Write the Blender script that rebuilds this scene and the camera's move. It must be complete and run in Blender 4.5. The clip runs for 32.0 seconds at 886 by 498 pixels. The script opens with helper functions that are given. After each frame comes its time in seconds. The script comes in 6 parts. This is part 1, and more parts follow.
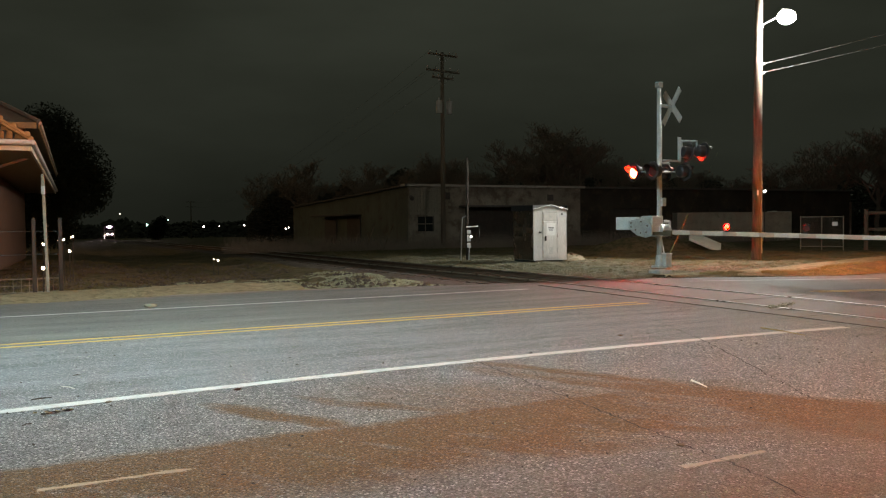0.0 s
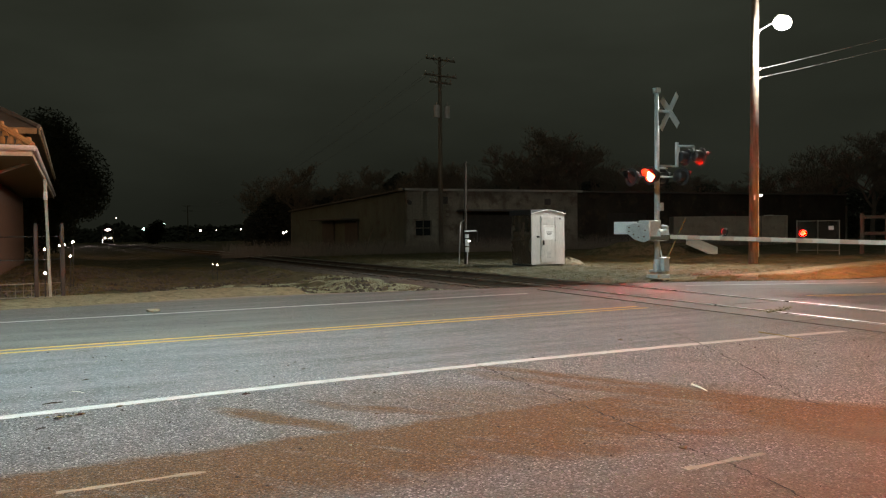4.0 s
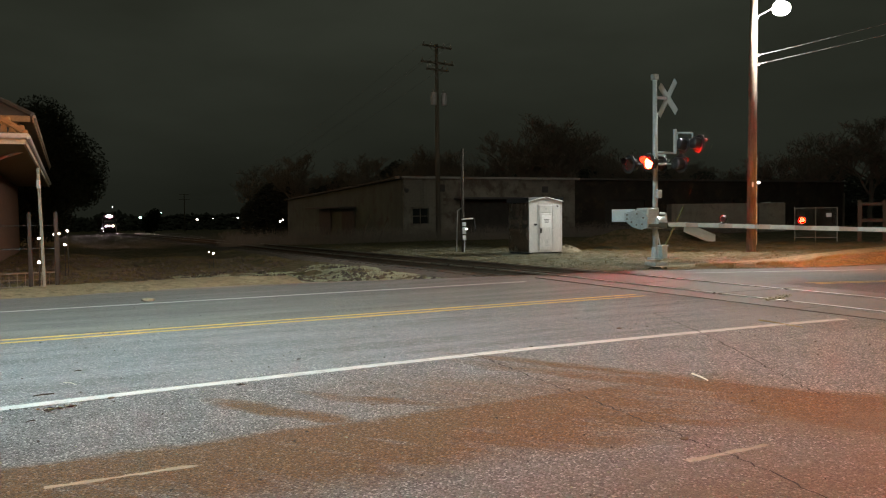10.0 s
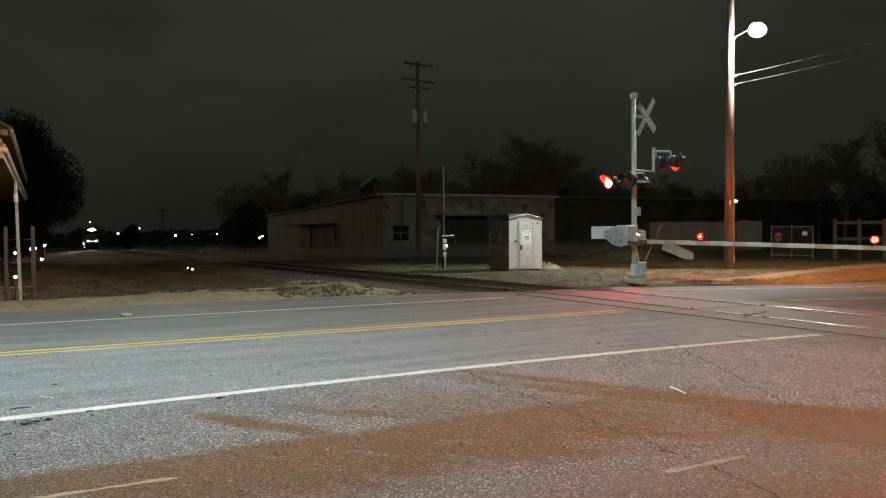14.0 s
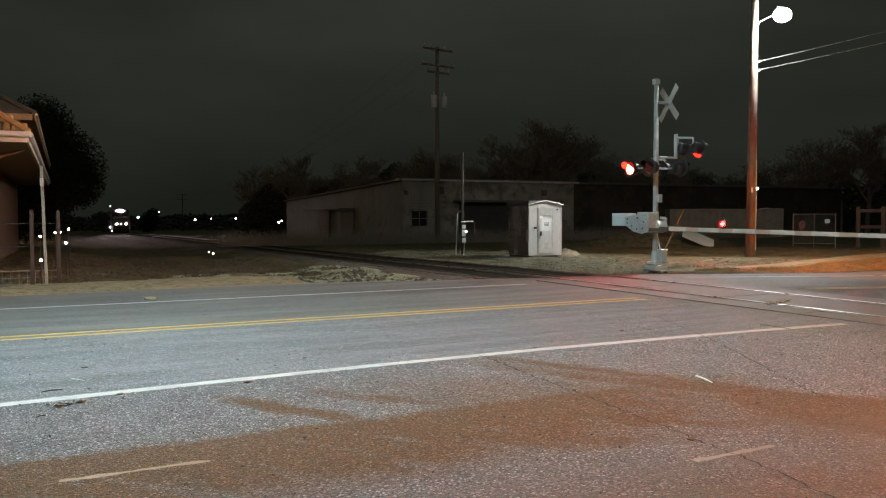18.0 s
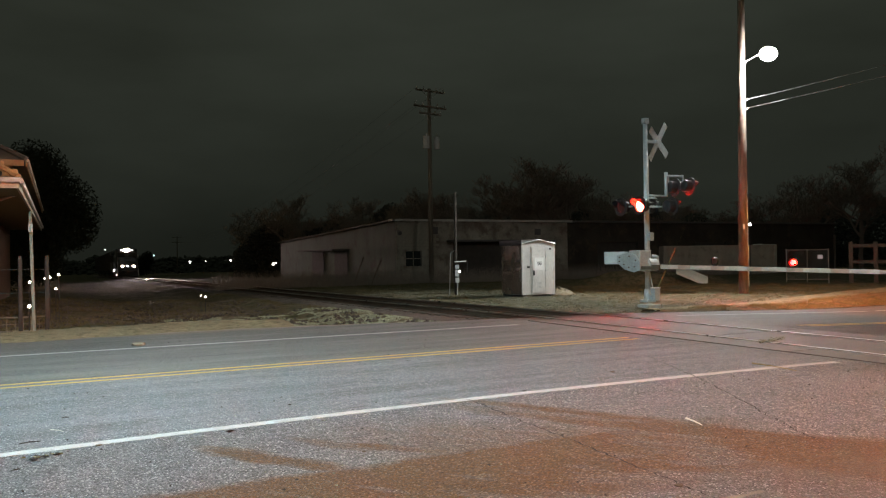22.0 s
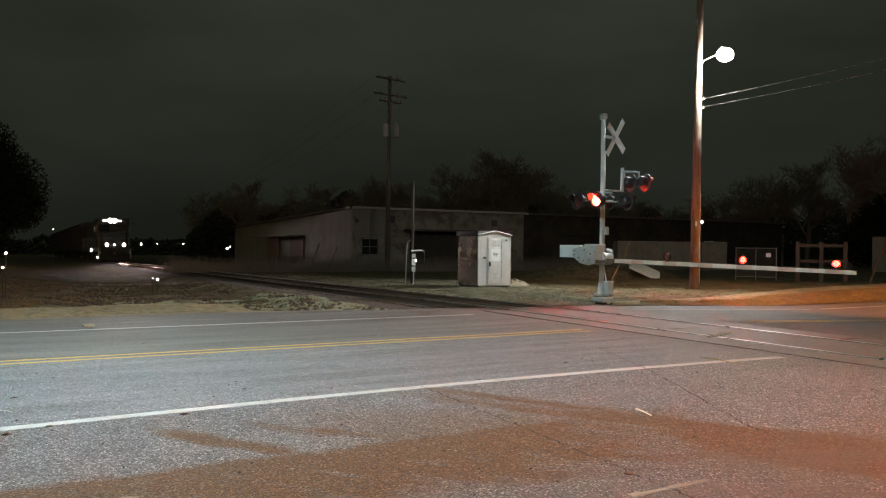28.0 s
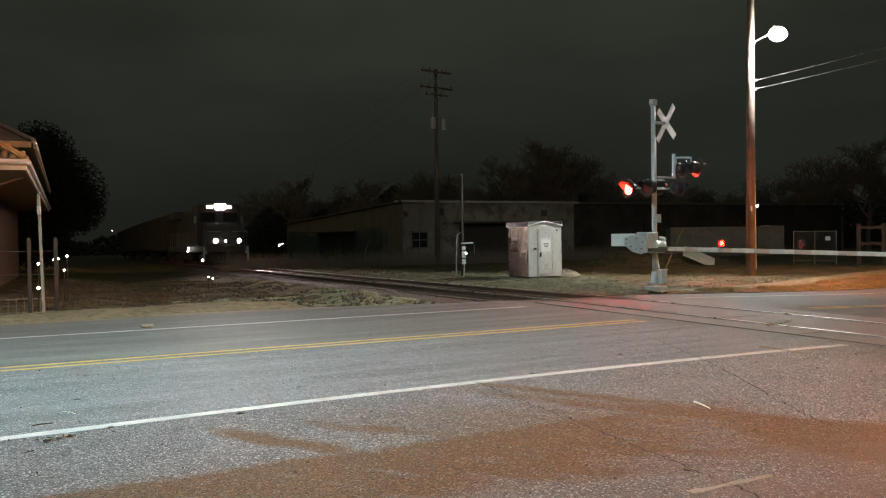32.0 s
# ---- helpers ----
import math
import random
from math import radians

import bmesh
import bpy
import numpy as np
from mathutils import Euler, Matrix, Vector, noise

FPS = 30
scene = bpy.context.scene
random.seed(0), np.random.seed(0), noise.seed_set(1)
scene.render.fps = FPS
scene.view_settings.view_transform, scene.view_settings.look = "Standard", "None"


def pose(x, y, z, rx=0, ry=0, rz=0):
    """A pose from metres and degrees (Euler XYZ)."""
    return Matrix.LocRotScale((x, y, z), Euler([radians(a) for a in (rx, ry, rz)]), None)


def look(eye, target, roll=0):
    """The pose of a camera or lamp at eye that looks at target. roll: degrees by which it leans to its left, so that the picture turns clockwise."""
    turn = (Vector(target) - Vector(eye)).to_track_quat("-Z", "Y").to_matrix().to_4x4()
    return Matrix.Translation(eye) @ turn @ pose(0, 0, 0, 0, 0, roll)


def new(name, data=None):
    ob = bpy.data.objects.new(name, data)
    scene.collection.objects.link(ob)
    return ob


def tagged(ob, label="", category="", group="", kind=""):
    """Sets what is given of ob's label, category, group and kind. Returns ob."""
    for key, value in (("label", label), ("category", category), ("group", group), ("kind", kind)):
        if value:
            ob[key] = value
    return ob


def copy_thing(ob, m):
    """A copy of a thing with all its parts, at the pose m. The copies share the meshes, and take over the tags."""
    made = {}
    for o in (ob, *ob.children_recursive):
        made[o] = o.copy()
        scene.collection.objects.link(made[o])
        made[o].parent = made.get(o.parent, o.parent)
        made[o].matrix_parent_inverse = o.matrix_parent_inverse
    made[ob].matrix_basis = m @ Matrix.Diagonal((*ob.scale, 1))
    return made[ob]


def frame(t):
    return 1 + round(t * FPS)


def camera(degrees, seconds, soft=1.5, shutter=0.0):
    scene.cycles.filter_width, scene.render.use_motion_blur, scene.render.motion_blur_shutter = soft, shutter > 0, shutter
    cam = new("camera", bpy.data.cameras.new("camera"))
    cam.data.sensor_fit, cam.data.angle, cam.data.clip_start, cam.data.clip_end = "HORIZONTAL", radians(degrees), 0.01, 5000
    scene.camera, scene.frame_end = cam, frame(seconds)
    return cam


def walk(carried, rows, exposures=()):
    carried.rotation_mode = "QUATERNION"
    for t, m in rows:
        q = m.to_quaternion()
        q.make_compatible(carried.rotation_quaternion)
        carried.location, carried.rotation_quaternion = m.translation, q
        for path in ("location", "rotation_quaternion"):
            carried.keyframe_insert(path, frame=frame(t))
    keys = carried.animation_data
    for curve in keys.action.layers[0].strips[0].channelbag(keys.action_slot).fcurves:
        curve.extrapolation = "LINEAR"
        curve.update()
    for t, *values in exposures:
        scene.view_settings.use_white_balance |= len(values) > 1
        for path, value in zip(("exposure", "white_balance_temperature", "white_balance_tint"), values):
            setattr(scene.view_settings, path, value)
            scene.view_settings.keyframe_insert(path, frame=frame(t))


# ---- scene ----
cam = camera(56.0, 32.0, soft=1.15, shutter=0.5)
walk(cam, [
    (0, pose(0.001, 0.000, 1.370, 88.17, 0.50, 0.02)),
    (0.5, pose(0.001, -0.007, 1.383, 87.91, 0.50, -0.10)),
    (1, pose(0.096, 0.018, 1.370, 87.86, 0.37, -0.20)),
    (1.5, pose(0.081, -0.126, 1.399, 87.76, 0.45, 0.03)),
    (2, pose(-0.002, -0.184, 1.406, 87.79, 0.45, 0.22)),
    (2.5, pose(-0.041, -0.208, 1.412, 87.88, 0.55, 0.29)),
    (3, pose(-0.074, -0.184, 1.416, 87.97, 0.57, -0.01)),
    (3.5, pose(-0.072, -0.119, 1.396, 88.22, 0.51, -0.20)),
    (5.5, pose(-0.051, -0.135, 1.402, 88.61, 0.75, -0.32)),
    (6, pose(-0.057, -0.146, 1.404, 88.58, 0.72, -0.57)),
    (6.5, pose(-0.056, -0.092, 1.394, 88.45, 0.60, -0.82)),
    (7, pose(-0.053, -0.061, 1.388, 88.22, 0.55, -0.91)),
    (7.5, pose(-0.058, -0.082, 1.394, 87.97, 0.57, -0.80)),
    (8, pose(-0.048, -0.018, 1.383, 87.91, 0.58, -0.72)),
    (8.5, pose(-0.065, -0.041, 1.390, 87.85, 0.52, -0.72)),
    (9, pose(-0.068, -0.047, 1.391, 87.73, 0.62, -0.70)),
    (9.5, pose(-0.063, -0.028, 1.387, 87.56, 0.64, -0.62)),
    (10, pose(-0.062, -0.006, 1.395, 87.60, 0.67, -0.40)),
    (10.5, pose(-0.057, -0.001, 1.392, 88.56, 0.91, -0.05)),
    (11, pose(-0.057, -0.013, 1.393, 88.98, 1.11, 0.19)),
    (11.5, pose(-0.075, -0.068, 1.390, 89.21, 1.00, 0.33)),
    (12, pose(-0.068, -0.093, 1.403, 89.46, 1.10, -0.03)),
    (12.5, pose(-0.095, -0.262, 1.394, 89.69, 0.90, -1.01)),
    (13, pose(-0.071, -0.169, 1.387, 89.73, 0.73, -1.33)),
    (13.5, pose(-0.071, -0.098, 1.375, 89.23, 0.63, -1.60)),
    (14, pose(-0.073, -0.042, 1.366, 88.78, 0.40, -1.76)),
    (14.5, pose(-0.076, -0.085, 1.368, 88.74, 0.28, -1.59)),
    (16.5, pose(-0.094, -0.086, 1.379, 88.42, 0.29, -0.93)),
    (17, pose(-0.120, -0.026, 1.357, 88.28, 0.20, -0.89)),
    (17.5, pose(-0.136, -0.072, 1.364, 88.04, 0.14, -0.66)),
    (18, pose(-0.146, -0.055, 1.379, 87.79, 0.10, -0.55)),
    (18.5, pose(-0.153, -0.113, 1.370, 87.63, 0.03, -0.58)),
    (19, pose(-0.129, -0.101, 1.381, 87.37, 0.00, -0.52)),
    (19.5, pose(-0.100, -0.044, 1.383, 87.16, 0.12, -0.48)),
    (20, pose(-0.085, -0.019, 1.377, 87.11, 0.17, -0.48)),
    (20.5, pose(-0.087, -0.105, 1.379, 87.16, 0.10, -0.73)),
    (21, pose(-0.089, -0.107, 1.392, 87.02, 0.14, -1.10)),
    (21.5, pose(-0.063, -0.014, 1.420, 89.02, 0.33, -0.93)),
    (22, pose(-0.051, -0.002, 1.410, 90.50, 0.79, -0.87)),
    (22.5, pose(-0.074, -0.159, 1.427, 90.82, 1.10, -0.95)),
    (23, pose(-0.055, -0.125, 1.414, 91.28, 1.20, -0.99)),
    (23.5, pose(-0.054, -0.100, 1.401, 91.57, 1.15, -1.11)),
    (24, pose(-0.039, -0.084, 1.409, 91.46, 1.15, -1.30)),
    (24.5, pose(-0.039, -0.071, 1.405, 91.45, 1.10, -2.06)),
    (25, pose(-0.036, -0.111, 1.410, 91.35, 0.19, -3.25)),
    (25.5, pose(-0.036, -0.098, 1.397, 91.02, -0.37, -3.55)),
    (27.5, pose(-0.047, -0.132, 1.399, 89.87, -0.72, -3.79)),
    (28, pose(-0.083, -0.049, 1.403, 89.77, -0.73, -3.89)),
    (28.5, pose(-0.075, 0.141, 1.388, 89.79, -0.63, -3.19)),
    (29, pose(-0.082, 0.049, 1.407, 89.76, -0.39, -2.87)),
    (29.5, pose(-0.078, 0.072, 1.394, 89.77, -0.12, -2.59)),
    (30, pose(-0.096, 0.056, 1.386, 89.65, 0.07, -1.95)),
    (30.5, pose(-0.105, 0.042, 1.396, 89.33, 0.37, -1.54)),
    (31, pose(-0.101, 0.014, 1.398, 89.11, 0.49, -1.12)),
    (31.5, pose(-0.084, 0.038, 1.418, 88.98, 0.55, -0.66)),
    (32, pose(-0.075, -0.008, 1.433, 89.20, 0.76, -0.46)),
], [(0, 0.2, 8150, 22), (13, 0.2, 8000, 21), (17, 0.2, 7600, 22), (25, 0.2, 7600, 22), (28, 0.13, 7800, 21), (32, 0.13, 7800, 20)])

# ---- night sky and lamps ----
world = bpy.data.worlds.new("night_sky")
scene.world = world
world.use_nodes = True
wn, wl = world.node_tree.nodes, world.node_tree.links
wn.clear()
w_out = wn.new("ShaderNodeOutputWorld")
w_bg = wn.new("ShaderNodeBackground")
w_tc = wn.new("ShaderNodeTexCoord")
w_noise = wn.new("ShaderNodeTexNoise")
w_noise.inputs["Scale"].default_value = 2.2
w_noise.inputs["Detail"].default_value = 5
w_map = wn.new("ShaderNodeMapping")
w_map.inputs["Scale"].default_value = (1, 1, 3.2)
w_ramp = wn.new("ShaderNodeValToRGB")
w_ramp.color_ramp.elements[0].position, w_ramp.color_ramp.elements[0].color = 0.3, (0.0126, 0.0172, 0.0140, 1)
w_ramp.color_ramp.elements[1].position, w_ramp.color_ramp.elements[1].color = 0.72, (0.0225, 0.0310, 0.0262, 1)
wl.new(w_tc.outputs["Generated"], w_map.inputs["Vector"])
wl.new(w_map.outputs["Vector"], w_noise.inputs["Vector"])
wl.new(w_noise.outputs["Fac"], w_ramp.inputs["Fac"])
wl.new(w_ramp.outputs["Color"], w_bg.inputs["Color"])
# overcast dome: three times as bright overhead as at the horizon
w_sep = wn.new("ShaderNodeSeparateXYZ")
w_up = wn.new("ShaderNodeMath")
w_up.operation, w_up.use_clamp = "MULTIPLY", True
w_up.inputs[1].default_value = 1.0
w_dome = wn.new("ShaderNodeMath")
w_dome.operation = "MULTIPLY_ADD"
w_dome.inputs[1].default_value, w_dome.inputs[2].default_value = 2.3, 0.49
wl.new(w_tc.outputs["Generated"], w_sep.inputs["Vector"])
wl.new(w_sep.outputs["Z"], w_up.inputs[0])
wl.new(w_up.outputs[0], w_dome.inputs[0])
wl.new(w_dome.outputs[0], w_bg.inputs["Strength"])
wl.new(w_bg.outputs["Background"], w_out.inputs["Surface"])


def lamp(name, kind, at, power, color, size=0.15, target=None, angle=120, blend=0.6):
    d = bpy.data.lights.new(name, kind)
    d.energy, d.color = power, color
    if kind == "SPOT":
        d.spot_size, d.spot_blend = radians(angle), blend
    d.shadow_soft_size = size
    ob = new(name, d)
    ob.matrix_world = look(at, target) if target else Matrix.Translation(at)
    return ob


COOL, PALE, SODIUM, WARM = (0.74, 0.91, 0.95), (0.32, 0.81, 1.0), (1.0, 0.42, 0.08), (1.0, 0.44, 0.055)
LAMP_AT = (12.05, 29.45, 8.6)          # the lamp on the wooden pole beyond the crossing
STREET_AT = (-4.2, 6.6, 9.2)           # street lamp behind the viewer
WARM_AT = (12.5, 1.5, 9.2)              # warm street lamp across the junction, behind the viewer
SODIUM_AT = (19.0, 16.0, 8.5)          # sodium street lamp down the road
lamp("pole_lamp_light", "SPOT", LAMP_AT, 11500, COOL, 0.18, (4.0, 28.0, 0), 116, 0.9)
lamp("street_lamp_light", "SPOT", STREET_AT, 9900, PALE, 0.2, (-0.6, 10.5, 0), 130, 1.0)
lamp("sodium_lamp_light", "SPOT", SODIUM_AT, 13800, SODIUM, 0.2, (16.8, 23.0, 0), 74, 0.4)
lamp("warm_street_lamp_light", "SPOT", WARM_AT, 13100, WARM, 0.2, (2.2, 10.0, 0), 80, 1.0)

# ---- materials ----
def nodes_of(name):
    m = bpy.data.materials.new(name)
    m.use_nodes = True
    return m, m.node_tree.nodes, m.node_tree.links, m.node_tree.nodes["Principled BSDF"]


def noise_node(n, l, vec, scale, detail=4, rough=0.6):
    t = n.new("ShaderNodeTexNoise")
    t.inputs["Scale"].default_value, t.inputs["Detail"].default_value, t.inputs["Roughness"].default_value = scale, detail, rough
    l.new(vec, t.inputs["Vector"])
    return t.outputs["Fac"]


def ramp_node(n, l, fac, p0, c0, p1, c1):
    r = n.new("ShaderNodeValToRGB")
    e = r.color_ramp.elements
    e[0].position, e[0].color, e[1].position, e[1].color = p0, (*c0, 1), p1, (*c1, 1)
    l.new(fac, r.inputs["Fac"])
    return r.outputs["Color"]


def mix_node(n, l, fac, a, b, how="MIX"):
    m = n.new("ShaderNodeMixRGB")
    m.blend_type = how
    for sock, v in ((m.inputs[0], fac), (m.inputs[1], a), (m.inputs[2], b)):
        if isinstance(v, (int, float)):
            sock.default_value = v
        elif isinstance(v, tuple):
            sock.default_value = (*v, 1)
        else:
            l.new(v, sock)
    return m.outputs[0]


def math_node(n, l, op, a, b=0.0, clamp=False):
    m = n.new("ShaderNodeMath")
    m.operation, m.use_clamp = op, clamp
    for sock, v in zip(m.inputs, (a, b)):
        if isinstance(v, (int, float)):
            sock.default_value = v
        else:
            l.new(v, sock)
    return m.outputs[0]


def bump_node(n, l, bsdf, height, strength, distance=0.02):
    b = n.new("ShaderNodeBump")
    b.inputs["Strength"].default_value, b.inputs["Distance"].default_value = strength, distance
    l.new(height, b.inputs["Height"])
    l.new(b.outputs["Normal"], bsdf.inputs["Normal"])


def mat(name, c, rough=0.75, metal=0.0, var=0.3, scale=3.0, fine=45.0, bump=0.25, dirt=None, dirt_at=0.62, vary=0.0, stretch=(1, 1, 1), gloss=0.5):
    """A plain surface: colour that varies at two scales, dirt patches, fine relief."""
    m, n, l, p = nodes_of(name)
    tc = n.new("ShaderNodeTexCoord")
    mp = n.new("ShaderNodeMapping")
    mp.inputs["Scale"].default_value = stretch
    l.new(tc.outputs["Object"], mp.inputs["Vector"])
    vec = mp.outputs["Vector"]
    big, small = noise_node(n, l, vec, scale), noise_node(n, l, vec, fine, 3)
    lo, hi = tuple(v * (1 - var) for v in c), tuple(min(1, v * (1 + var)) for v in c)
    col = ramp_node(n, l, big, 0.32, lo, 0.68, hi)
    col = mix_node(n, l, 0.35, col, ramp_node(n, l, small, 0.35, tuple(v * 0.55 for v in c), 0.65, hi))
    if dirt:
        patch = noise_node(n, l, vec, scale * 1.7, 6, 0.7)
        r = ramp_node(n, l, patch, dirt_at - 0.07, (0, 0, 0), dirt_at + 0.07, (1, 1, 1))
        col = mix_node(n, l, r, col, dirt)
    if vary:
        info = n.new("ShaderNodeObjectInfo")
        col = mix_node(n, l, math_node(n, l, "MULTIPLY", info.outputs["Random"], vary), col, tuple(v * 0.4 for v in c))
    l.new(col, p.inputs["Base Color"])
    p.inputs["Metallic"].default_value, p.inputs["Specular IOR Level"].default_value = metal, gloss
    l.new(math_node(n, l, "ADD", math_node(n, l, "MULTIPLY", big, 0.25), rough - 0.12, True), p.inputs["Roughness"])
    if bump:
        bump_node(n, l, p, small, bump)
    return m


def glow(name, color, strength, face=(0.9, 0.9, 0.9)):
    m, n, l, p = nodes_of(name)
    p.inputs["Base Color"].default_value = (*face, 1)
    p.inputs["Emission Color"].default_value = (*color, 1)
    p.inputs["Emission Strength"].default_value = strength
    return m


def asphalt():
    """Worn road: pale aggregate, oily darker lanes, rust-coloured clay tracked across it in streaks."""
    m, n, l, p = nodes_of("asphalt")
    tc = n.new("ShaderNodeTexCoord")
    vec = tc.outputs["Object"]

    def dot(v, axis):
        d = n.new("ShaderNodeVectorMath")
        d.operation = "DOT_PRODUCT"
        l.new(v, d.inputs[0])
        d.inputs[1].default_value = axis
        return d.outputs["Value"]

    def stretched(turn, along, wide, scale, detail=5):
        q = n.new("ShaderNodeMapping")
        q.vector_type = "TEXTURE"
        q.inputs["Rotation"].default_value = (0, 0, radians(turn))
        q.inputs["Scale"].default_value = (along, wide, 1)
        l.new(vec, q.inputs["Vector"])
        return noise_node(n, l, q.outputs["Vector"], scale, detail, 0.65)

    def soft(v, at, width):
        """0 before the place, 1 past it."""
        return math_node(n, l, "MULTIPLY", math_node(n, l, "SUBTRACT", v, at - width / 2), 1 / width, True)

    vor = n.new("ShaderNodeTexVoronoi")
    vor.inputs["Scale"].default_value = 84
    l.new(vec, vor.inputs["Vector"])
    stone = n.new("ShaderNodeSeparateColor")
    l.new(vor.outputs["Color"], stone.inputs["Color"])
    big, mid, small = noise_node(n, l, vec, 0.35, 5), noise_node(n, l, vec, 2.3, 6, 0.65), noise_node(n, l, vec, 70, 3)
    speck = noise_node(n, l, vec, 22, 4, 0.7)
    base = ramp_node(n, l, big, 0.3, (0.12, 0.123, 0.126), 0.7, (0.185, 0.188, 0.19))
    base = mix_node(n, l, 0.5, base, ramp_node(n, l, mid, 0.3, (0.09, 0.09, 0.092), 0.7, (0.21, 0.21, 0.208)))
    # the travelled lanes are smoother and darker than the apron; their wear runs along the road
    wob = math_node(n, l, "MULTIPLY", math_node(n, l, "SUBTRACT", mid, 0.5), 0.5)
    over = math_node(n, l, "ADD", dot(vec, (-0.4664, 0.8846, 0)), wob)
    near, far, edge = soft(over, 7.15, 0.6), soft(over, 10.75, 0.5), soft(over, 16.7, 0.9)
    wear = stretched(27.8, 6.0, 0.7, 1.5)
    worn = ramp_node(n, l, wear, 0.36, (0.062, 0.066, 0.07), 0.64, (0.168, 0.176, 0.184))
    oily = ramp_node(n, l, wear, 0.34, (0.05, 0.046, 0.04), 0.66, (0.105, 0.096, 0.084))
    base = mix_node(n, l, math_node(n, l, "MULTIPLY", near, 0.7), base, worn)
    base = mix_node(n, l, math_node(n, l, "MULTIPLY", far, 0.85), base, oily)
    coarse = math_node(n, l, "SUBTRACT", 1.0, math_node(n, l, "ADD", math_node(n, l, "MULTIPLY", near, 0.4), math_node(n, l, "MULTIPLY", far, 0.45)))
    tone = ramp_node(n, l, stone.outputs[1], 0.0, (0.4, 0.4, 0.405), 1.0, (1.58, 1.575, 1.56))
    base = mix_node(n, l, coarse, base, mix_node(n, l, 1.0, base, tone, "MULTIPLY"))
    chips = ramp_node(n, l, stone.outputs[0], 0.84, (0, 0, 0), 0.97, (1, 1, 1))
    base = mix_node(n, l, math_node(n, l, "MULTIPLY", math_node(n, l, "MULTIPLY", chips, coarse), 0.8), base, (0.62, 0.605, 0.585))
    gaps = ramp_node(n, l, vor.outputs["Distance"], 0.5, (0, 0, 0), 0.9, (1, 1, 1))
    base = mix_node(n, l, math_node(n, l, "MULTIPLY", math_node(n, l, "MULTIPLY", gaps, coarse), 0.75), base, (0.02, 0.02, 0.022))
    crossing = math_node(n, l, "MULTIPLY", soft(math_node(n, l, "ADD", dot(vec, (0.8846, 0.4664, 0)), wob), 9.6, 2.0), 0.75)
    base = mix_node(n, l, crossing, base, mix_node(n, l, wear, (0.05, 0.043, 0.036), (0.12, 0.1, 0.08)))
    stain = ramp_node(n, l, stretched(27.8, 3.0, 0.6, 2.6, 7), 0.6, (0, 0, 0), 0.72, (1, 1, 1))
    base = mix_node(n, l, math_node(n, l, "MULTIPLY", stain, 0.6), base, (0.04, 0.036, 0.032))
    # clay: a broad band along the road and long streaks that fan out of it, all with ragged edges
    xyz = n.new("ShaderNodeSeparateXYZ")
    warp = n.new("ShaderNodeTexNoise")
    warp.inputs["Scale"].default_value, warp.inputs["Detail"].default_value = 1.9, 6
    l.new(vec, warp.inputs["Vector"])
    off = n.new("ShaderNodeVectorMath")
    off.operation = "MULTIPLY_ADD"
    l.new(warp.outputs["Color"], off.inputs[0])
    off.inputs[1].default_value, off.inputs[2].default_value = (0.34, 0.34, 0), (-0.17, -0.17, 0)
    add = n.new("ShaderNodeVectorMath")
    l.new(vec, add.inputs[0])
    l.new(off.outputs[0], add.inputs[1])
    l.new(add.outputs[0], xyz.inputs[0])
    X, Y = xyz.outputs[0], xyz.outputs[1]
    along, beside = dot(add.outputs[0], (0.8846, 0.4664, 0)), dot(add.outputs[0], (-0.4664, 0.8846, 0))
    band = math_node(n, l, "MULTIPLY", soft(beside, 4.02, 0.5), math_node(n, l, "SUBTRACT", 1.0, soft(beside, 5.24, 0.16)))
    band = math_node(n, l, "MULTIPLY", band, math_node(n, l, "SUBTRACT", 1.0, soft(along, 4.7, 2.0)))
    heavy = math_node(n, l, "ADD", 1.0, math_node(n, l, "MULTIPLY", soft(beside, 4.6, 0.8), 0.3))
    total = math_node(n, l, "MULTIPLY", band, heavy)
    for cx, cy, half, wide, turn, amount in CLAY:
        c, s = math.cos(radians(turn)), math.sin(radians(turn))
        dx, dy = math_node(n, l, "SUBTRACT", X, cx), math_node(n, l, "SUBTRACT", Y, cy)
        a = math_node(n, l, "ADD", math_node(n, l, "MULTIPLY", dx, c / half), math_node(n, l, "MULTIPLY", dy, s / half))
        b = math_node(n, l, "ADD", math_node(n, l, "MULTIPLY", dx, -s / wide), math_node(n, l, "MULTIPLY", dy, c / wide))
        d = math_node(n, l, "ADD", math_node(n, l, "MULTIPLY", a, a), math_node(n, l, "MULTIPLY", b, b))
        v = math_node(n, l, "MULTIPLY", math_node(n, l, "SUBTRACT", 1.0, d, True), amount * 1.25)
        total = math_node(n, l, "MAXIMUM", total, v)
    brushed = math_node(n, l, "ADD", math_node(n, l, "MULTIPLY", stretched(-32, 3.0, 0.35, 2.4, 6), 0.9), math_node(n, l, "MULTIPLY", mid, 0.8))
    ragged = math_node(n, l, "MULTIPLY", total, math_node(n, l, "SUBTRACT", math_node(n, l, "MULTIPLY", brushed, 2.2), 0.9), True)
    ragged = math_node(n, l, "MULTIPLY", ragged, math_node(n, l, "ADD", math_node(n, l, "MULTIPLY", speck, 1.1), 0.4), True)
    clay = mix_node(n, l, small, (0.05, 0.021, 0.002), (0.195, 0.088, 0.012))
    clay = mix_node(n, l, math_node(n, l, "MULTIPLY", chips, 0.38), clay, (0.34, 0.23, 0.14))
    clay = mix_node(n, l, 0.85, clay, mix_node(n, l, 1.0, clay, tone, "MULTIPLY"))
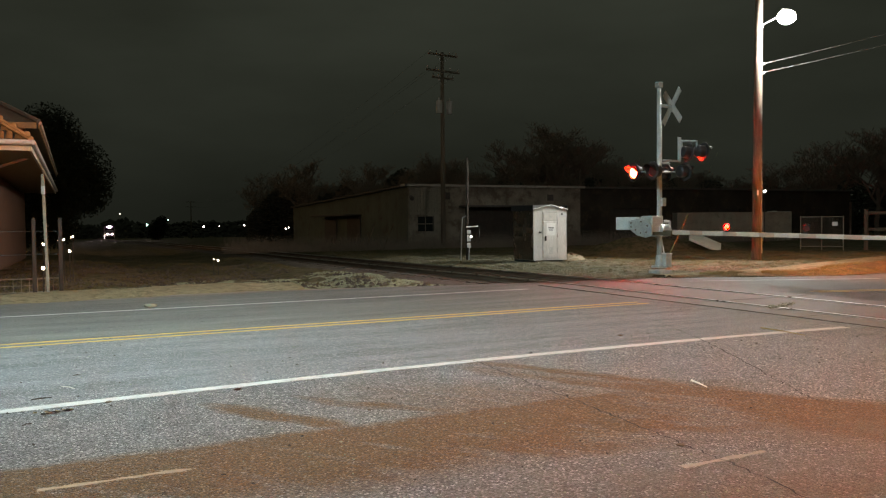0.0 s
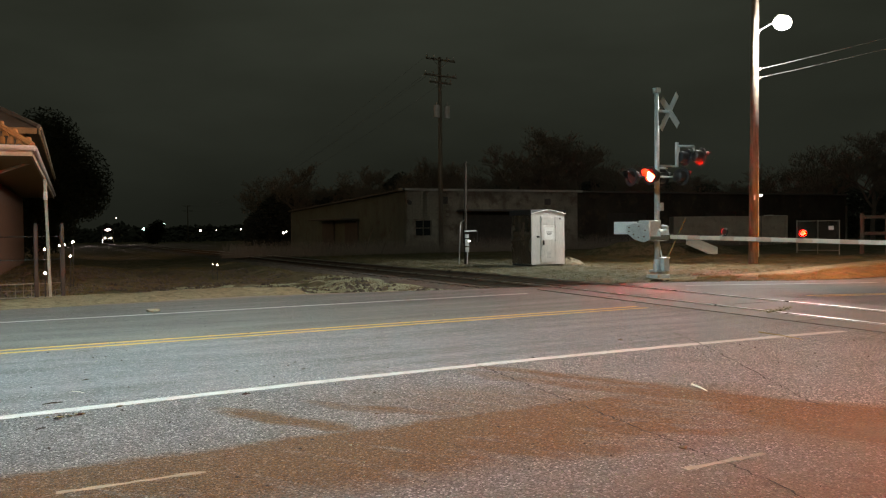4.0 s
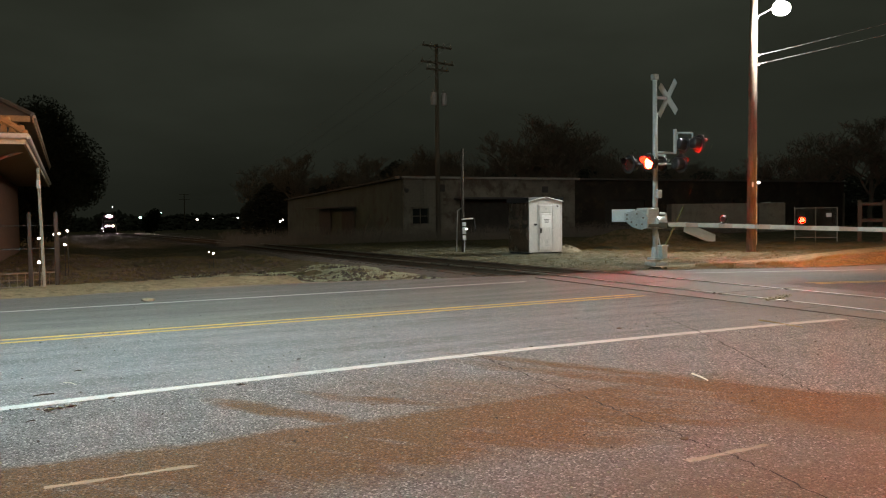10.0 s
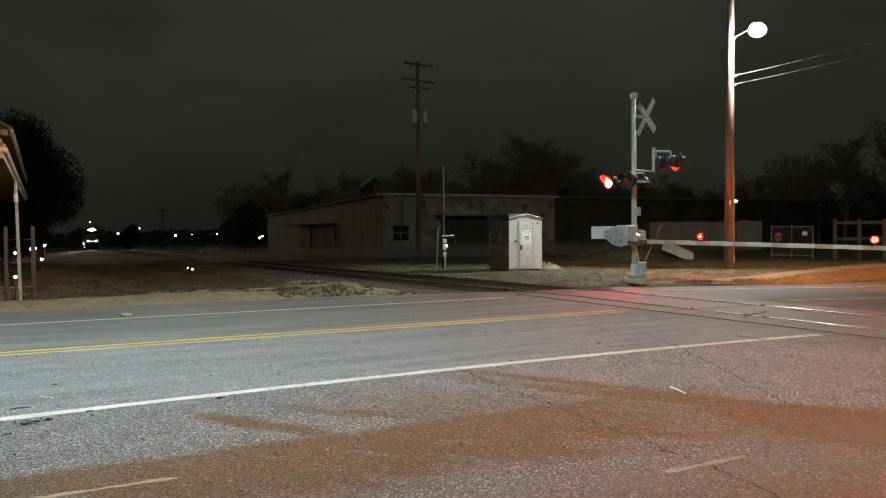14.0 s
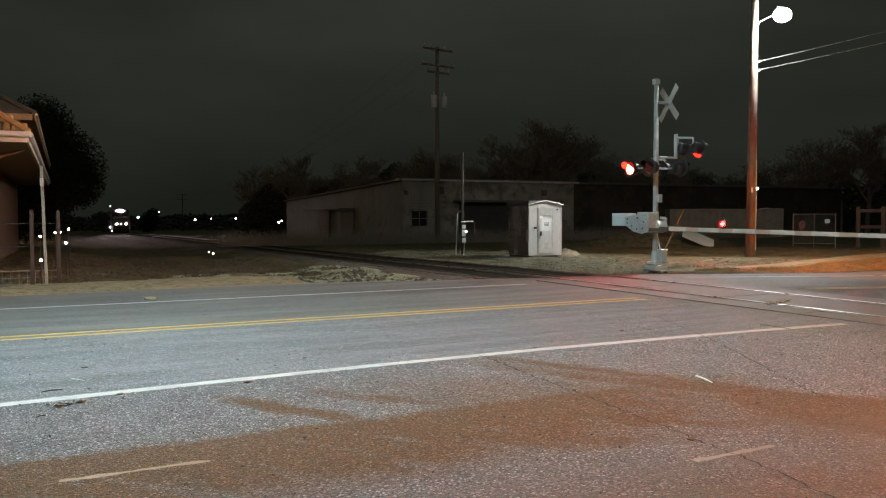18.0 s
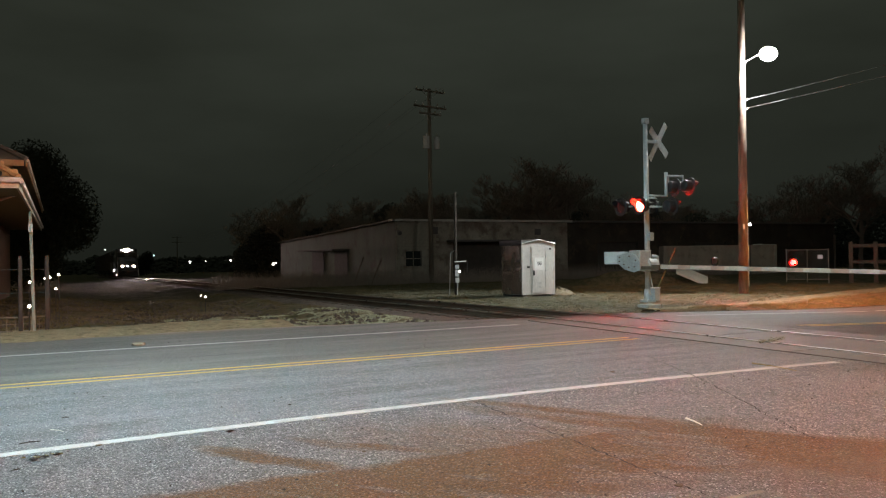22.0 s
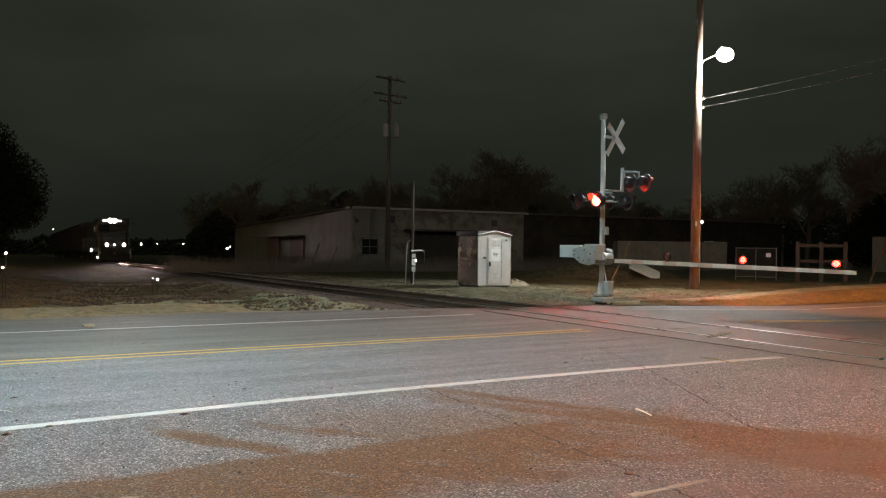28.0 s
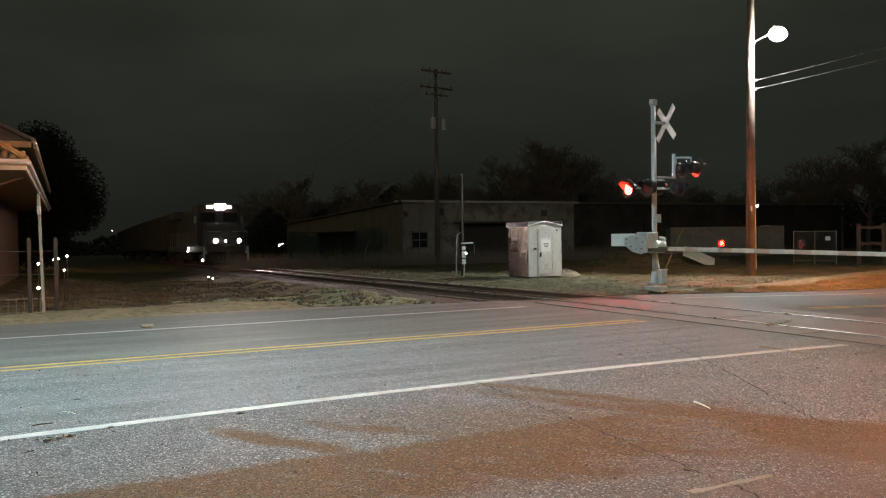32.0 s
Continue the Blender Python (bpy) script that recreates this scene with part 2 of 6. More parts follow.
    clay = mix_node(n, l, math_node(n, l, "MULTIPLY", gaps, 0.6), clay, (0.02, 0.011, 0.004))
    base = mix_node(n, l, math_node(n, l, "MULTIPLY", ragged, 0.96), base, clay)
    dust = math_node(n, l, "MULTIPLY", math_node(n, l, "SUBTRACT", 1.0, soft(beside, 3.8, 0.8)), soft(along, 1.6, 1.6))
    dust = math_node(n, l, "MULTIPLY", dust, math_node(n, l, "SUBTRACT", math_node(n, l, "MULTIPLY", mid, 2.4), 0.55, True))
    base = mix_node(n, l, math_node(n, l, "MULTIPLY", dust, 0.75), base, mix_node(n, l, small, (0.07, 0.055, 0.036), (0.16, 0.13, 0.09)))
    # sand washed onto the far edge
    sand = math_node(n, l, "MULTIPLY", edge, math_node(n, l, "ADD", math_node(n, l, "MULTIPLY", speck, 0.7), 0.55), True)
    base = mix_node(n, l, sand, base, mix_node(n, l, mid, (0.2, 0.135, 0.085), (0.34, 0.245, 0.16)))
    l.new(base, p.inputs["Base Color"])
    l.new(math_node(n, l, "ADD", math_node(n, l, "MULTIPLY", small, 0.3), 0.6), p.inputs["Roughness"])
    h = math_node(n, l, "ADD", math_node(n, l, "MULTIPLY", vor.outputs["Distance"], -1.0), math_node(n, l, "MULTIPLY", small, 0.6))
    bump_node(n, l, p, math_node(n, l, "MULTIPLY", h, coarse), 1.0, 0.034)
    return m


# centre x, y, half length, half width, turn, amount
CLAY = [(-1.2, 5.93, 0.85, 0.17, -31, 1.15), (-0.45, 6.22, 0.95, 0.15, -24, 0.75), (1.25, 7.4, 1.7, 0.17, -36, 0.75), (1.5, 6.85, 1.9, 0.26, -36, 0.85), (2.4, 6.35, 1.4, 0.36, -43, 1.0),
        (0.9, 6.0, 1.2, 0.13, -12, 0.5), (3.3, 5.4, 1.9, 0.75, -33, 1.7), (4.9, 4.9, 2.4, 0.8, -14, 1.0), (1.7, 5.45, 1.2, 0.16, 4, 0.65), (1.5, 6.0, 3.0, 1.0, -18, 0.5), (2.4, 4.2, 2.2, 0.5, 12, 0.45), (0.5, 5.0, 1.3, 0.3, 8, 0.8), (-3.2, 3.9, 1.8, 0.5, 26, 0.7), (0.6, 3.0, 2.0, 0.3, 24, 0.4)]


def soil(name, a, b, c, speck=None, scale=0.5, bump=0.8):
    """Ground in three colours in patches, with blades, crumbs and pebbles as fine relief."""
    m, n, l, p = nodes_of(name)
    tc = n.new("ShaderNodeTexCoord")
    vec = tc.outputs["Object"]
    big, mid, small = noise_node(n, l, vec, scale, 6, 0.65), noise_node(n, l, vec, scale * 7, 6, 0.7), noise_node(n, l, vec, 28, 5, 0.75)
    col = mix_node(n, l, ramp_node(n, l, big, 0.4, (0, 0, 0), 0.6, (1, 1, 1)), a, b)
    col = mix_node(n, l, ramp_node(n, l, mid, 0.46, (0, 0, 0), 0.62, (1, 1, 1)), col, c)
    col = mix_node(n, l, 0.8, col, ramp_node(n, l, small, 0.3, (0.25, 0.25, 0.25), 0.7, (1.0, 1.0, 1.0)), "MULTIPLY")
    if speck:
        vor = n.new("ShaderNodeTexVoronoi")
        vor.inputs["Scale"].default_value = 9
        l.new(vec, vor.inputs["Vector"])
        col = mix_node(n, l, ramp_node(n, l, vor.outputs["Distance"], 0.08, (1, 1, 1), 0.2, (0, 0, 0)), col, speck)
    l.new(col, p.inputs["Base Color"])
    p.inputs["Roughness"].default_value, p.inputs["Specular IOR Level"].default_value = 0.95, 0.08
    bump_node(n, l, p, math_node(n, l, "ADD", math_node(n, l, "MULTIPLY", mid, 2.0), small), bump, 0.05)
    return m


M_ASPHALT = asphalt()
M_WHITE_PAINT = mat("road_paint_white", (0.34, 0.325, 0.305), 0.75, var=0.25, scale=5, fine=75, bump=0.7, dirt=(0.22, 0.2, 0.19), dirt_at=0.62)
M_YELLOW_PAINT = mat("road_paint_yellow", (0.47, 0.28, 0.06), 0.75, var=0.25, scale=5, fine=75, bump=0.7, dirt=(0.2, 0.15, 0.09), dirt_at=0.62)
M_OLD_PAINT = mat("road_paint_worn", (0.24, 0.15, 0.085), 0.8, var=0.3, scale=6, fine=60, dirt=(0.17, 0.12, 0.08), dirt_at=0.52)
M_OLD_WHITE = mat("road_paint_ghost", (0.18, 0.155, 0.125), 0.8, var=0.35, scale=6, fine=60, dirt=(0.15, 0.125, 0.095), dirt_at=0.5)
M_GROUND = soil("rough_ground", (0.14, 0.125, 0.075), (0.2, 0.165, 0.11), (0.075, 0.08, 0.04))
M_SHOULDER = soil("sandy_shoulder", (0.36, 0.3, 0.19), (0.29, 0.24, 0.15), (0.2, 0.165, 0.1), scale=0.9)
M_CLAYBANK = soil("clay_bank", (0.3, 0.17, 0.08), (0.22, 0.13, 0.06), (0.13, 0.1, 0.05), scale=0.7)
M_GRAVEL = mat("gravel_stone", (0.2, 0.225, 0.155), 0.9, var=0.5, scale=3, fine=30)
M_GRIT = mat("dusty_gravel", (0.16, 0.15, 0.11), 0.9, var=0.5, scale=3, fine=30)
M_BALLAST = soil("ballast", (0.13, 0.115, 0.1), (0.09, 0.08, 0.07), (0.18, 0.16, 0.14), scale=1.5)
M_TIE = mat("creosoted_tie", (0.05, 0.04, 0.032), 0.85, var=0.4, scale=4, fine=50, vary=0.5, stretch=(1, 6, 6))
M_RAIL = mat("rail_steel", (0.16, 0.1, 0.07), 0.6, 0.7, var=0.3, scale=3, fine=60)
M_RAILTOP = mat("rail_running_surface", (0.6, 0.58, 0.55), 0.3, 1.0, var=0.15, scale=3, fine=30, bump=0)
M_GAP = mat("flangeway", (0.022, 0.02, 0.018), 0.9, var=0.3)
M_PANEL = mat("crossing_panel", (0.075, 0.063, 0.055), 0.7, var=0.35, scale=2, fine=50, dirt=(0.11, 0.08, 0.06), dirt_at=0.6)
M_CONCRETE = mat("concrete", (0.38, 0.37, 0.34), 0.85, var=0.2, scale=2, fine=40, dirt=(0.2, 0.18, 0.14))
M_ALU = mat("brushed_aluminium", (0.58, 0.575, 0.56), 0.36, 0.45, var=0.12, scale=2, fine=40, bump=0.06, stretch=(1, 1, 0.15), dirt=(0.42, 0.42, 0.40), dirt_at=0.66)
# side copy of the aluminium, the warm dark reflections put into its colour
M_ALUSIDE = mat("mill_aluminium", (0.42, 0.36, 0.3), 0.26, 0.95, var=0.15, scale=1.6, fine=7, bump=0.12, stretch=(1, 1, 0.6))
M_GALV = mat("galvanised_steel", (0.46, 0.475, 0.47), 0.5, 0.35, var=0.2, scale=5, fine=40, bump=0.1)
M_DULLSTEEL = mat("dull_steel", (0.23, 0.22, 0.18), 0.7, 0.2, var=0.3, scale=5, fine=40, bump=0.1)
M_BLACK = mat("black_paint", (0.022, 0.022, 0.023), 0.55, var=0.3)
M_POLE = mat("weathered_pole", (0.19, 0.155, 0.12), 0.85, var=0.45, scale=5, fine=30, stretch=(1, 1, 0.12), bump=0.6, dirt=(0.1, 0.085, 0.065), dirt_at=0.56)
M_DARKPOLE = mat("dark_pole", (0.15, 0.13, 0.1), 0.85, var=0.3, scale=4, fine=30, stretch=(1, 1, 0.08), bump=0.5)
M_CABLE = mat("cable", (0.16, 0.16, 0.16), 0.6, var=0.1)
M_CERAMIC = mat("ceramic", (0.45, 0.42, 0.38), 0.3, var=0.1)
M_REDREFL = mat("red_stripe", (0.46, 0.27, 0.2), 0.5, var=0.2)
M_WHITEREFL = mat("white_sheeting", (0.55, 0.42, 0.34), 0.6, var=0.2, dirt=(0.3, 0.24, 0.19), dirt_at=0.6)
M_PALEWOOD = mat("pale_wood", (0.68, 0.62, 0.52), 0.7, var=0.2)
M_LAMPSHELL = mat("dark_lamp_shell", (0.035, 0.035, 0.038), 0.35, 0.4, var=0.2, bump=0.05)
M_LENS = mat("red_lens", (0.35, 0.02, 0.015), 0.15, var=0.1, bump=0.15)
M_LAMPBACK = mat("unlit_lens", (0.09, 0.03, 0.025), 0.2, var=0.1, bump=0.05)
M_RED = glow("lit_red_lens", (1.0, 0.014, 0.008), 900, (0.5, 0.05, 0.03))
M_RED_AHEAD = glow("lit_red_lens_bright", (1.0, 0.014, 0.008), 1000, (0.5, 0.05, 0.03))
M_RED_NEAR = glow("lit_red_lens_near", (1.0, 0.02, 0.008), 14000, (0.5, 0.05, 0.03))
M_GUARD = mat("dull_olive_plastic", (0.1, 0.12, 0.045), 0.7, var=0.3)
M_AMBER = glow("lit_gate_lamp", (1.0, 0.0065, 0.0055), 260, (0.5, 0.05, 0.03))
M_WHITELAMP = glow("lit_white_lamp", (0.93, 0.98, 1.0), 24)
M_POLEGLOBE = glow("lit_pole_globe", (0.8, 0.95, 1.0), 260)
M_CORRUGATED = mat("painted_corrugated_metal", (0.115, 0.14, 0.12), 0.8, 0.0, var=0.35, scale=0.5, fine=10, dirt=(0.09, 0.08, 0.065), dirt_at=0.6)
# unlit right stretch of the block wall, its darkness put into the colour
M_UNLITWALL = mat("tarred_wall", (0.05, 0.044, 0.036), 0.95, var=0.4, scale=0.5, fine=16, dirt=(0.09, 0.07, 0.05), dirt_at=0.6, gloss=0.1)
M_BLOCK = mat("weathered_block_wall", (0.27, 0.255, 0.21), 0.9, var=0.4, scale=0.5, fine=16, dirt=(0.14, 0.11, 0.085), dirt_at=0.54)
M_ROOFDARK = mat("dark_roofing", (0.1, 0.095, 0.09), 0.85, var=0.3)
M_VOID = mat("dark_opening", (0.055, 0.05, 0.042), 0.9, var=0.3)
M_TILE = mat("terracotta_tile", (0.5, 0.27, 0.12), 0.8, var=0.3, scale=3, fine=30, vary=0.35)
M_CREAM = mat("cream_trim", (0.6, 0.55, 0.45), 0.65, var=0.15, dirt=(0.35, 0.3, 0.22), dirt_at=0.66)
M_SOFFIT = mat("stained_soffit", (0.3, 0.22, 0.13), 0.8, var=0.2, stretch=(1, 8, 1))
M_BRICK = mat("dark_brick", (0.16, 0.085, 0.055), 0.85, var=0.3, vary=0.4)
M_GLASS = mat("dark_window_glass", (0.025, 0.03, 0.03), 0.08, var=0.1, bump=0)
M_IRON = mat("black_iron", (0.03, 0.03, 0.03), 0.5, 0.5, var=0.2)
M_BARK = mat("bark", (0.2, 0.17, 0.14), 0.9, var=0.3, scale=3, fine=25)
M_TWIG = mat("bare_twigs", (0.24, 0.205, 0.17), 0.9, var=0.2, bump=0, gloss=0.1)
M_EVERGREEN = mat("evergreen_leaves", (0.02, 0.024, 0.014), 0.9, var=0.35, scale=1, fine=10, bump=0, gloss=0.05)
M_FARWOOD = mat("far_woods", (0.05, 0.055, 0.045), 0.95, var=0.3, scale=0.2, fine=2)
M_STRAW = mat("dry_grass", (0.24, 0.19, 0.1), 0.9, var=0.4, scale=2, fine=20, bump=0, gloss=0.1)
M_GREENGRASS = mat("winter_grass", (0.1, 0.085, 0.04), 0.9, var=0.4, scale=2, fine=20, bump=0, gloss=0.1)
M_LOCO = mat("locomotive_paint", (0.045, 0.05, 0.055), 0.4, var=0.25, scale=1, dirt=(0.08, 0.07, 0.06), dirt_at=0.6)
M_LOCOSTRIPE = mat("locomotive_grey", (0.3, 0.3, 0.29), 0.45, var=0.2)
M_HEAD = glow("lit_headlight", (1.0, 0.9, 0.95), 16000)
M_DITCH = glow("lit_ditch_light", (1.0, 0.86, 0.68), 260)
M_BOARD = glow("lit_number_board", (0.92, 0.95, 1.0), 2.5)
M_STEP = glow("lit_step_light", (0.85, 0.95, 1.0), 22)
M_FREIGHT = mat("freight_car_paint", (0.06, 0.05, 0.045), 0.7, var=0.3)
M_SIGNYELLOW = mat("faded_yellow_plastic", (0.3, 0.24, 0.1), 0.6, var=0.2)
M_CONTAINER = mat("pale_container_paint", (0.36, 0.34, 0.27), 0.7, var=0.2, scale=1, dirt=(0.22, 0.2, 0.16))
M_WOODPOST = mat("treated_timber", (0.085, 0.06, 0.038), 0.85, var=0.3, stretch=(4, 4, 0.4))
M_INK = mat("dark_print", (0.05, 0.05, 0.055), 0.7, var=0.1)
M_PLASTICWHITE = mat("white_enamel", (0.66, 0.67, 0.66), 0.5, var=0.1)

# ---- mesh helpers ----
RU, RN = Vector((0.8846, 0.4664)), Vector((-0.4664, 0.8846))     # along the road, across it (away from the viewer)
TS, TW = Vector((-0.4226, 0.9063)), Vector((0.9063, 0.4226))     # along the track (away), across it
TC = Vector((5.4, 14.0))
ROAD_YAW, TRACK_YAW = 27.8, 25.0


def road_xy(u, n):
    return u * RU.x + n * RN.x, u * RU.y + n * RN.y


def track_xy(s, w=0.0):
    """A point s metres along the track and w to its right; far off the track bends gently."""
    w += 6.8e-5 * s * s if s > 0 else 0
    return TC.x + s * TS.x + w * TW.x, TC.y + s * TS.y + w * TW.y


def fall(s):
    """How the land and the track fall away beyond the road."""
    return float(np.interp(s, (6, 12, 20, 45, 65, 100, 300, 420), (0, -0.05, -0.13, -0.32, -0.52, -0.86, -3.5, -5.0)))


def gz(x, y):
    s = (x - TC.x) * TS.x + (y - TC.y) * TS.y
    u, n = x * RU.x + y * RU.y, x * RN.x + y * RN.y
    return fall(s) - 0.03 * min(max(u - 13.5, 0), 7) * min(1, max(0, (17.5 - n) / 2))


def rail_z(s):
    return 0.025 + fall(s)


def part(name, bm, material, parent=None, label=""):
    """Links a bmesh as one mesh object under a thing or a part."""
    me = bpy.data.meshes.new(name)
    bm.to_mesh(me)
    bm.free()
    me.materials.append(material)
    ob = new(name, me)
    if parent:
        ob.parent = parent
    if label:
        ob["label"] = label
    return ob


def again(ob, parent, m=None):
    """One more object on the same mesh."""
    o = new(ob.name.split(".")[0], ob.data)
    o.parent = parent
    if m is not None:
        o.matrix_basis = m
    return o


def thing(name, m, label, category, group="", kind=""):
    """An Empty at a thing's base, which parents its parts."""
    return tagged_at(new(name), m, label, category, group, kind)


def tagged_at(ob, m, label, category, group="", kind=""):
    ob.matrix_basis = m
    ob.empty_display_size = 0.1
    return tagged(ob, label, category, group, kind)


def box(bm, x, y, z, sx, sy, sz, m=None, bevel=0.0):
    """A box centred on x, y with its foot at z."""
    r = bmesh.ops.create_cube(bm, size=1)
    mm = Matrix.Translation((x, y, z + sz / 2)) @ Matrix.Diagonal((sx, sy, sz, 1))
    if m is not None:
        mm = m @ mm
    bmesh.ops.transform(bm, matrix=mm, verts=r["verts"])
    if bevel:
        es = list({e for v in r["verts"] for e in v.link_edges})
        bmesh.ops.bevel(bm, geom=es, offset=bevel, segments=2, affect="EDGES", profile=0.5)
    return bm


def rod(bm, a, b, r0, r1=None, seg=8, caps=True):
    """A tapered round bar from a to b."""
    a, b = Vector(a), Vector(b)
    d = b - a
    r = bmesh.ops.create_cone(bm, cap_ends=caps, segments=seg, radius1=r0, radius2=r0 if r1 is None else r1, depth=d.length)
    q = d.to_track_quat("Z", "Y").to_matrix().to_4x4()
    bmesh.ops.transform(bm, matrix=Matrix.Translation((a + b) / 2) @ q, verts=r["verts"])
    return bm


def B(*args, **kw):
    return box(bmesh.new(), *args, **kw)


def R(*args, **kw):
    return rod(bmesh.new(), *args, **kw)


def smooth(ob):
    for p in ob.data.polygons:
        p.use_smooth = True
    return ob


def grid_mesh(name, us, ns, place, material):
    """A sheet over the crossing lines us x ns; place gives each corner's x, y, z."""
    verts = [place(u, n) for n in ns for u in us]
    k = len(us)
    faces = [(j * k + i, j * k + i + 1, (j + 1) * k + i + 1, (j + 1) * k + i) for j in range(len(ns) - 1) for i in range(k - 1)]
    me = bpy.data.meshes.new(name)
    me.from_pydata(verts, [], faces)
    me.materials.append(material)
    return new(name, me)


def steps(*pieces):
    """Rising values: (start, end, step) pieces joined."""
    out = []
    for a, b, d in pieces:
        k = max(1, round((b - a) / d))
        out += [a + (b - a) * i / k for i in range(k)]
    return out + [pieces[-1][1]]

# ---- ground, road and track ----
def road_edge(u):
    """How far across the asphalt reaches: a paved strip beyond the far line that narrows at the crossing."""
    return float(np.interp(u, (-60, 1.0, 3.2, 6, 9.5, 14), (16.6, 16.7, 17.3, 17.1, 16.1, 15.5)))


def rough(x, y, a, f):
    return a * noise.noise((x * f, y * f, 3.1))


def dip(s, w):
    """The shallow hollow along the near side of the track."""
    return float(np.interp(w, (-10, -7.5, -3.6, -2.4), (0, 0.3, 0.3, 0))) * min(1, max(0, (s - 3) / 5))


def ground_place(u, n):
    x, y = road_xy(u, n)
    z = gz(x, y)
    edge = road_edge(u)
    if n < edge + 0.2 and -90 < u < 90:
        return x, y, z - 0.12
    k = min(1, (n - edge) / 2.5)
    s = (x - TC.x) * TS.x + (y - TC.y) * TS.y
    w = (x - TC.x) * TW.x + (y - TC.y) * TW.y
    bed = max(0, 1 - abs(w) / 3.2) if s > 5 else 0
    return x, y, z + k * (rough(x, y, 0.10, 0.45) + rough(x, y, 0.05, 1.7)) - 0.02 - 0.16 * min(1, bed * 2) - dip(s, w) - 0.06 * k


ground = grid_mesh("ground", steps((-2500, -200, 300), (-200, -60, 14), (-60, 90, 0.6), (90, 300, 14), (300, 2500, 300)),
                   steps((-400, -20, 60), (-20, 15.3, 5), (15.3, 60, 0.5), (60, 140, 4), (140, 400, 20), (400, 3500, 300)), ground_place, M_GROUND)
tagged(ground, "dark rough winter ground with thin dry grass", "ground", kind="structure")

def road_place(u, n):
    """The last metres are drawn out to the asphalt's edge, which runs on under the shoulder."""
    edge = road_edge(u) + 0.3 * min(1, max(0, (5.2 - u) / 2))
    x, y = road_xy(u, n if n <= 14.5 else 14.5 + (n - 14.5) * (edge - 14.5))
    return x, y, gz(x, y) - (0.03 if n >= 15.5 and u > 4 else 0)


road = grid_mesh("road", steps((-90, -20, 5), (-20, 40, 1), (40, 90, 5)), steps((-25, 14.5, 1), (14.5, 15.5, 0.25)), road_place, M_ASPHALT)
tagged(road, "worn grey asphalt road with pale aggregate and clay streaks", "road", kind="structure")


def strip(name, u0, u1, n0, wide, material, lift=0.004, step=0.5, ragged=0.006, parent=None, bow=0.0):
    bm = bmesh.new()
    k = max(2, round((u1 - u0) / step))
    rows = []
    for i in range(k + 1):
        u = u0 + (u1 - u0) * i / k
        mid = n0 + bow * max(0, 1 - ((u - 4.7) / 4.8) ** 2)
        a = [bm.verts.new((*road_xy(u, mid + q * wide / 2 + random.uniform(-ragged, ragged)), gz(*road_xy(u, n0)) + lift)) for q in (-1, 1)]
        rows.append(a)
    for p, q in zip(rows, rows[1:]):
        bm.faces.new((p[0], q[0], q[1], p[1]))
    return part(name, bm, material, parent)


def line(label, u0, u1, n0, wide, material, bow=0.0):
    return tagged(strip("road_line", u0, u1, n0, wide, material, 0.004 if wide > 0.06 else 0.002, 0.5 if wide > 0.06 else 0.06, 0.006 if wide > 0.06 else 0.012, None, bow), label, "road line", "painted road lines", "structure")


line("white edge line painted along the near lane", -60, 9.4, 6.91, 0.14, M_WHITE_PAINT, 0.19)
line("yellow centre line, one of a pair", -60, 9.4, 10.58, 0.095, M_YELLOW_PAINT)
line("yellow centre line, one of a pair", -60, 9.4, 10.84, 0.095, M_YELLOW_PAINT)
line("white edge line painted along the far lane", -60, 9.4, 14.15, 0.14, M_WHITE_PAINT)
line("white edge line beyond the railway crossing", 13.6, 60, 14.0, 0.12, M_WHITE_PAINT)
line("yellow centre line beyond the railway crossing", 13.5, 60, 10.5, 0.10, M_YELLOW_PAINT)
line("yellow centre line beyond the railway crossing", 13.5, 60, 10.72, 0.10, M_YELLOW_PAINT)
line("worn faint line dulled by clay", 0.12, 0.9, 4.76, 0.04, M_OLD_PAINT)
line("worn faint line dulled by clay", 3.3, 3.95, 3.44, 0.045, M_OLD_WHITE)

# sandy shoulder and clay bank
def shoulder_place(u, q):
    """q runs from 0 at the asphalt's edge to 1 at the rough ground."""
    wave = 0.10 * math.sin(u * 1.7) + 0.07 * math.sin(u * 4.3 + 1) + 0.05 * math.sin(u * 9.1)
    n = road_edge(u) - 0.32 + wave * (1 - q) + q * (2.3 + 0.35 * math.sin(u * 0.7) + 0.3 * math.sin(u * 1.9))
    x, y = road_xy(u, n)
    return x, y, gz(x, y) - 0.003 + 0.094 * math.sin(min(1, q * 1.15) * math.pi * 0.85) + rough(u * 2, q * 4, 0.025, 1.5) * min(1, 5 * q) - (0.16 if q >= 1 else 0)


shoulder = grid_mesh("shoulder", steps((-60, -12, 3), (-12, 5.6, 0.2)), steps((0, 1, 0.1)), shoulder_place, M_SHOULDER)
tagged(shoulder, "pale sandy shoulder along the road edge", "shoulder", kind="structure")
def verge_out(u):
    """Where the driveway leaves the clay verge, measured across the road."""
    return 15.55 + 0.175 * max(0, u - 14.4)


bank = grid_mesh("clay_bank", steps((14.4, 60, 0.4)), [i / 12 for i in range(13)],
                 lambda u, q: (*road_xy(u, 15.3 + q * (verge_out(u) - 15.3)), gz(*road_xy(u, 15.3 + q * (verge_out(u) - 15.3))) + 0.015
                               + math.sin(q * math.pi) * (0.03 + 0.06 * min(1, (u - 14.4) / 8)) + rough(u * 2, q * 3, 0.03, 0.8) * min(1, 4 * q)), M_CLAYBANK)
tagged(bank, "orange clay bank with dry grass beside the road", "verge", kind="structure")

# track
rail_steps = steps((-14, 40, 1.0), (40, 330, 5))


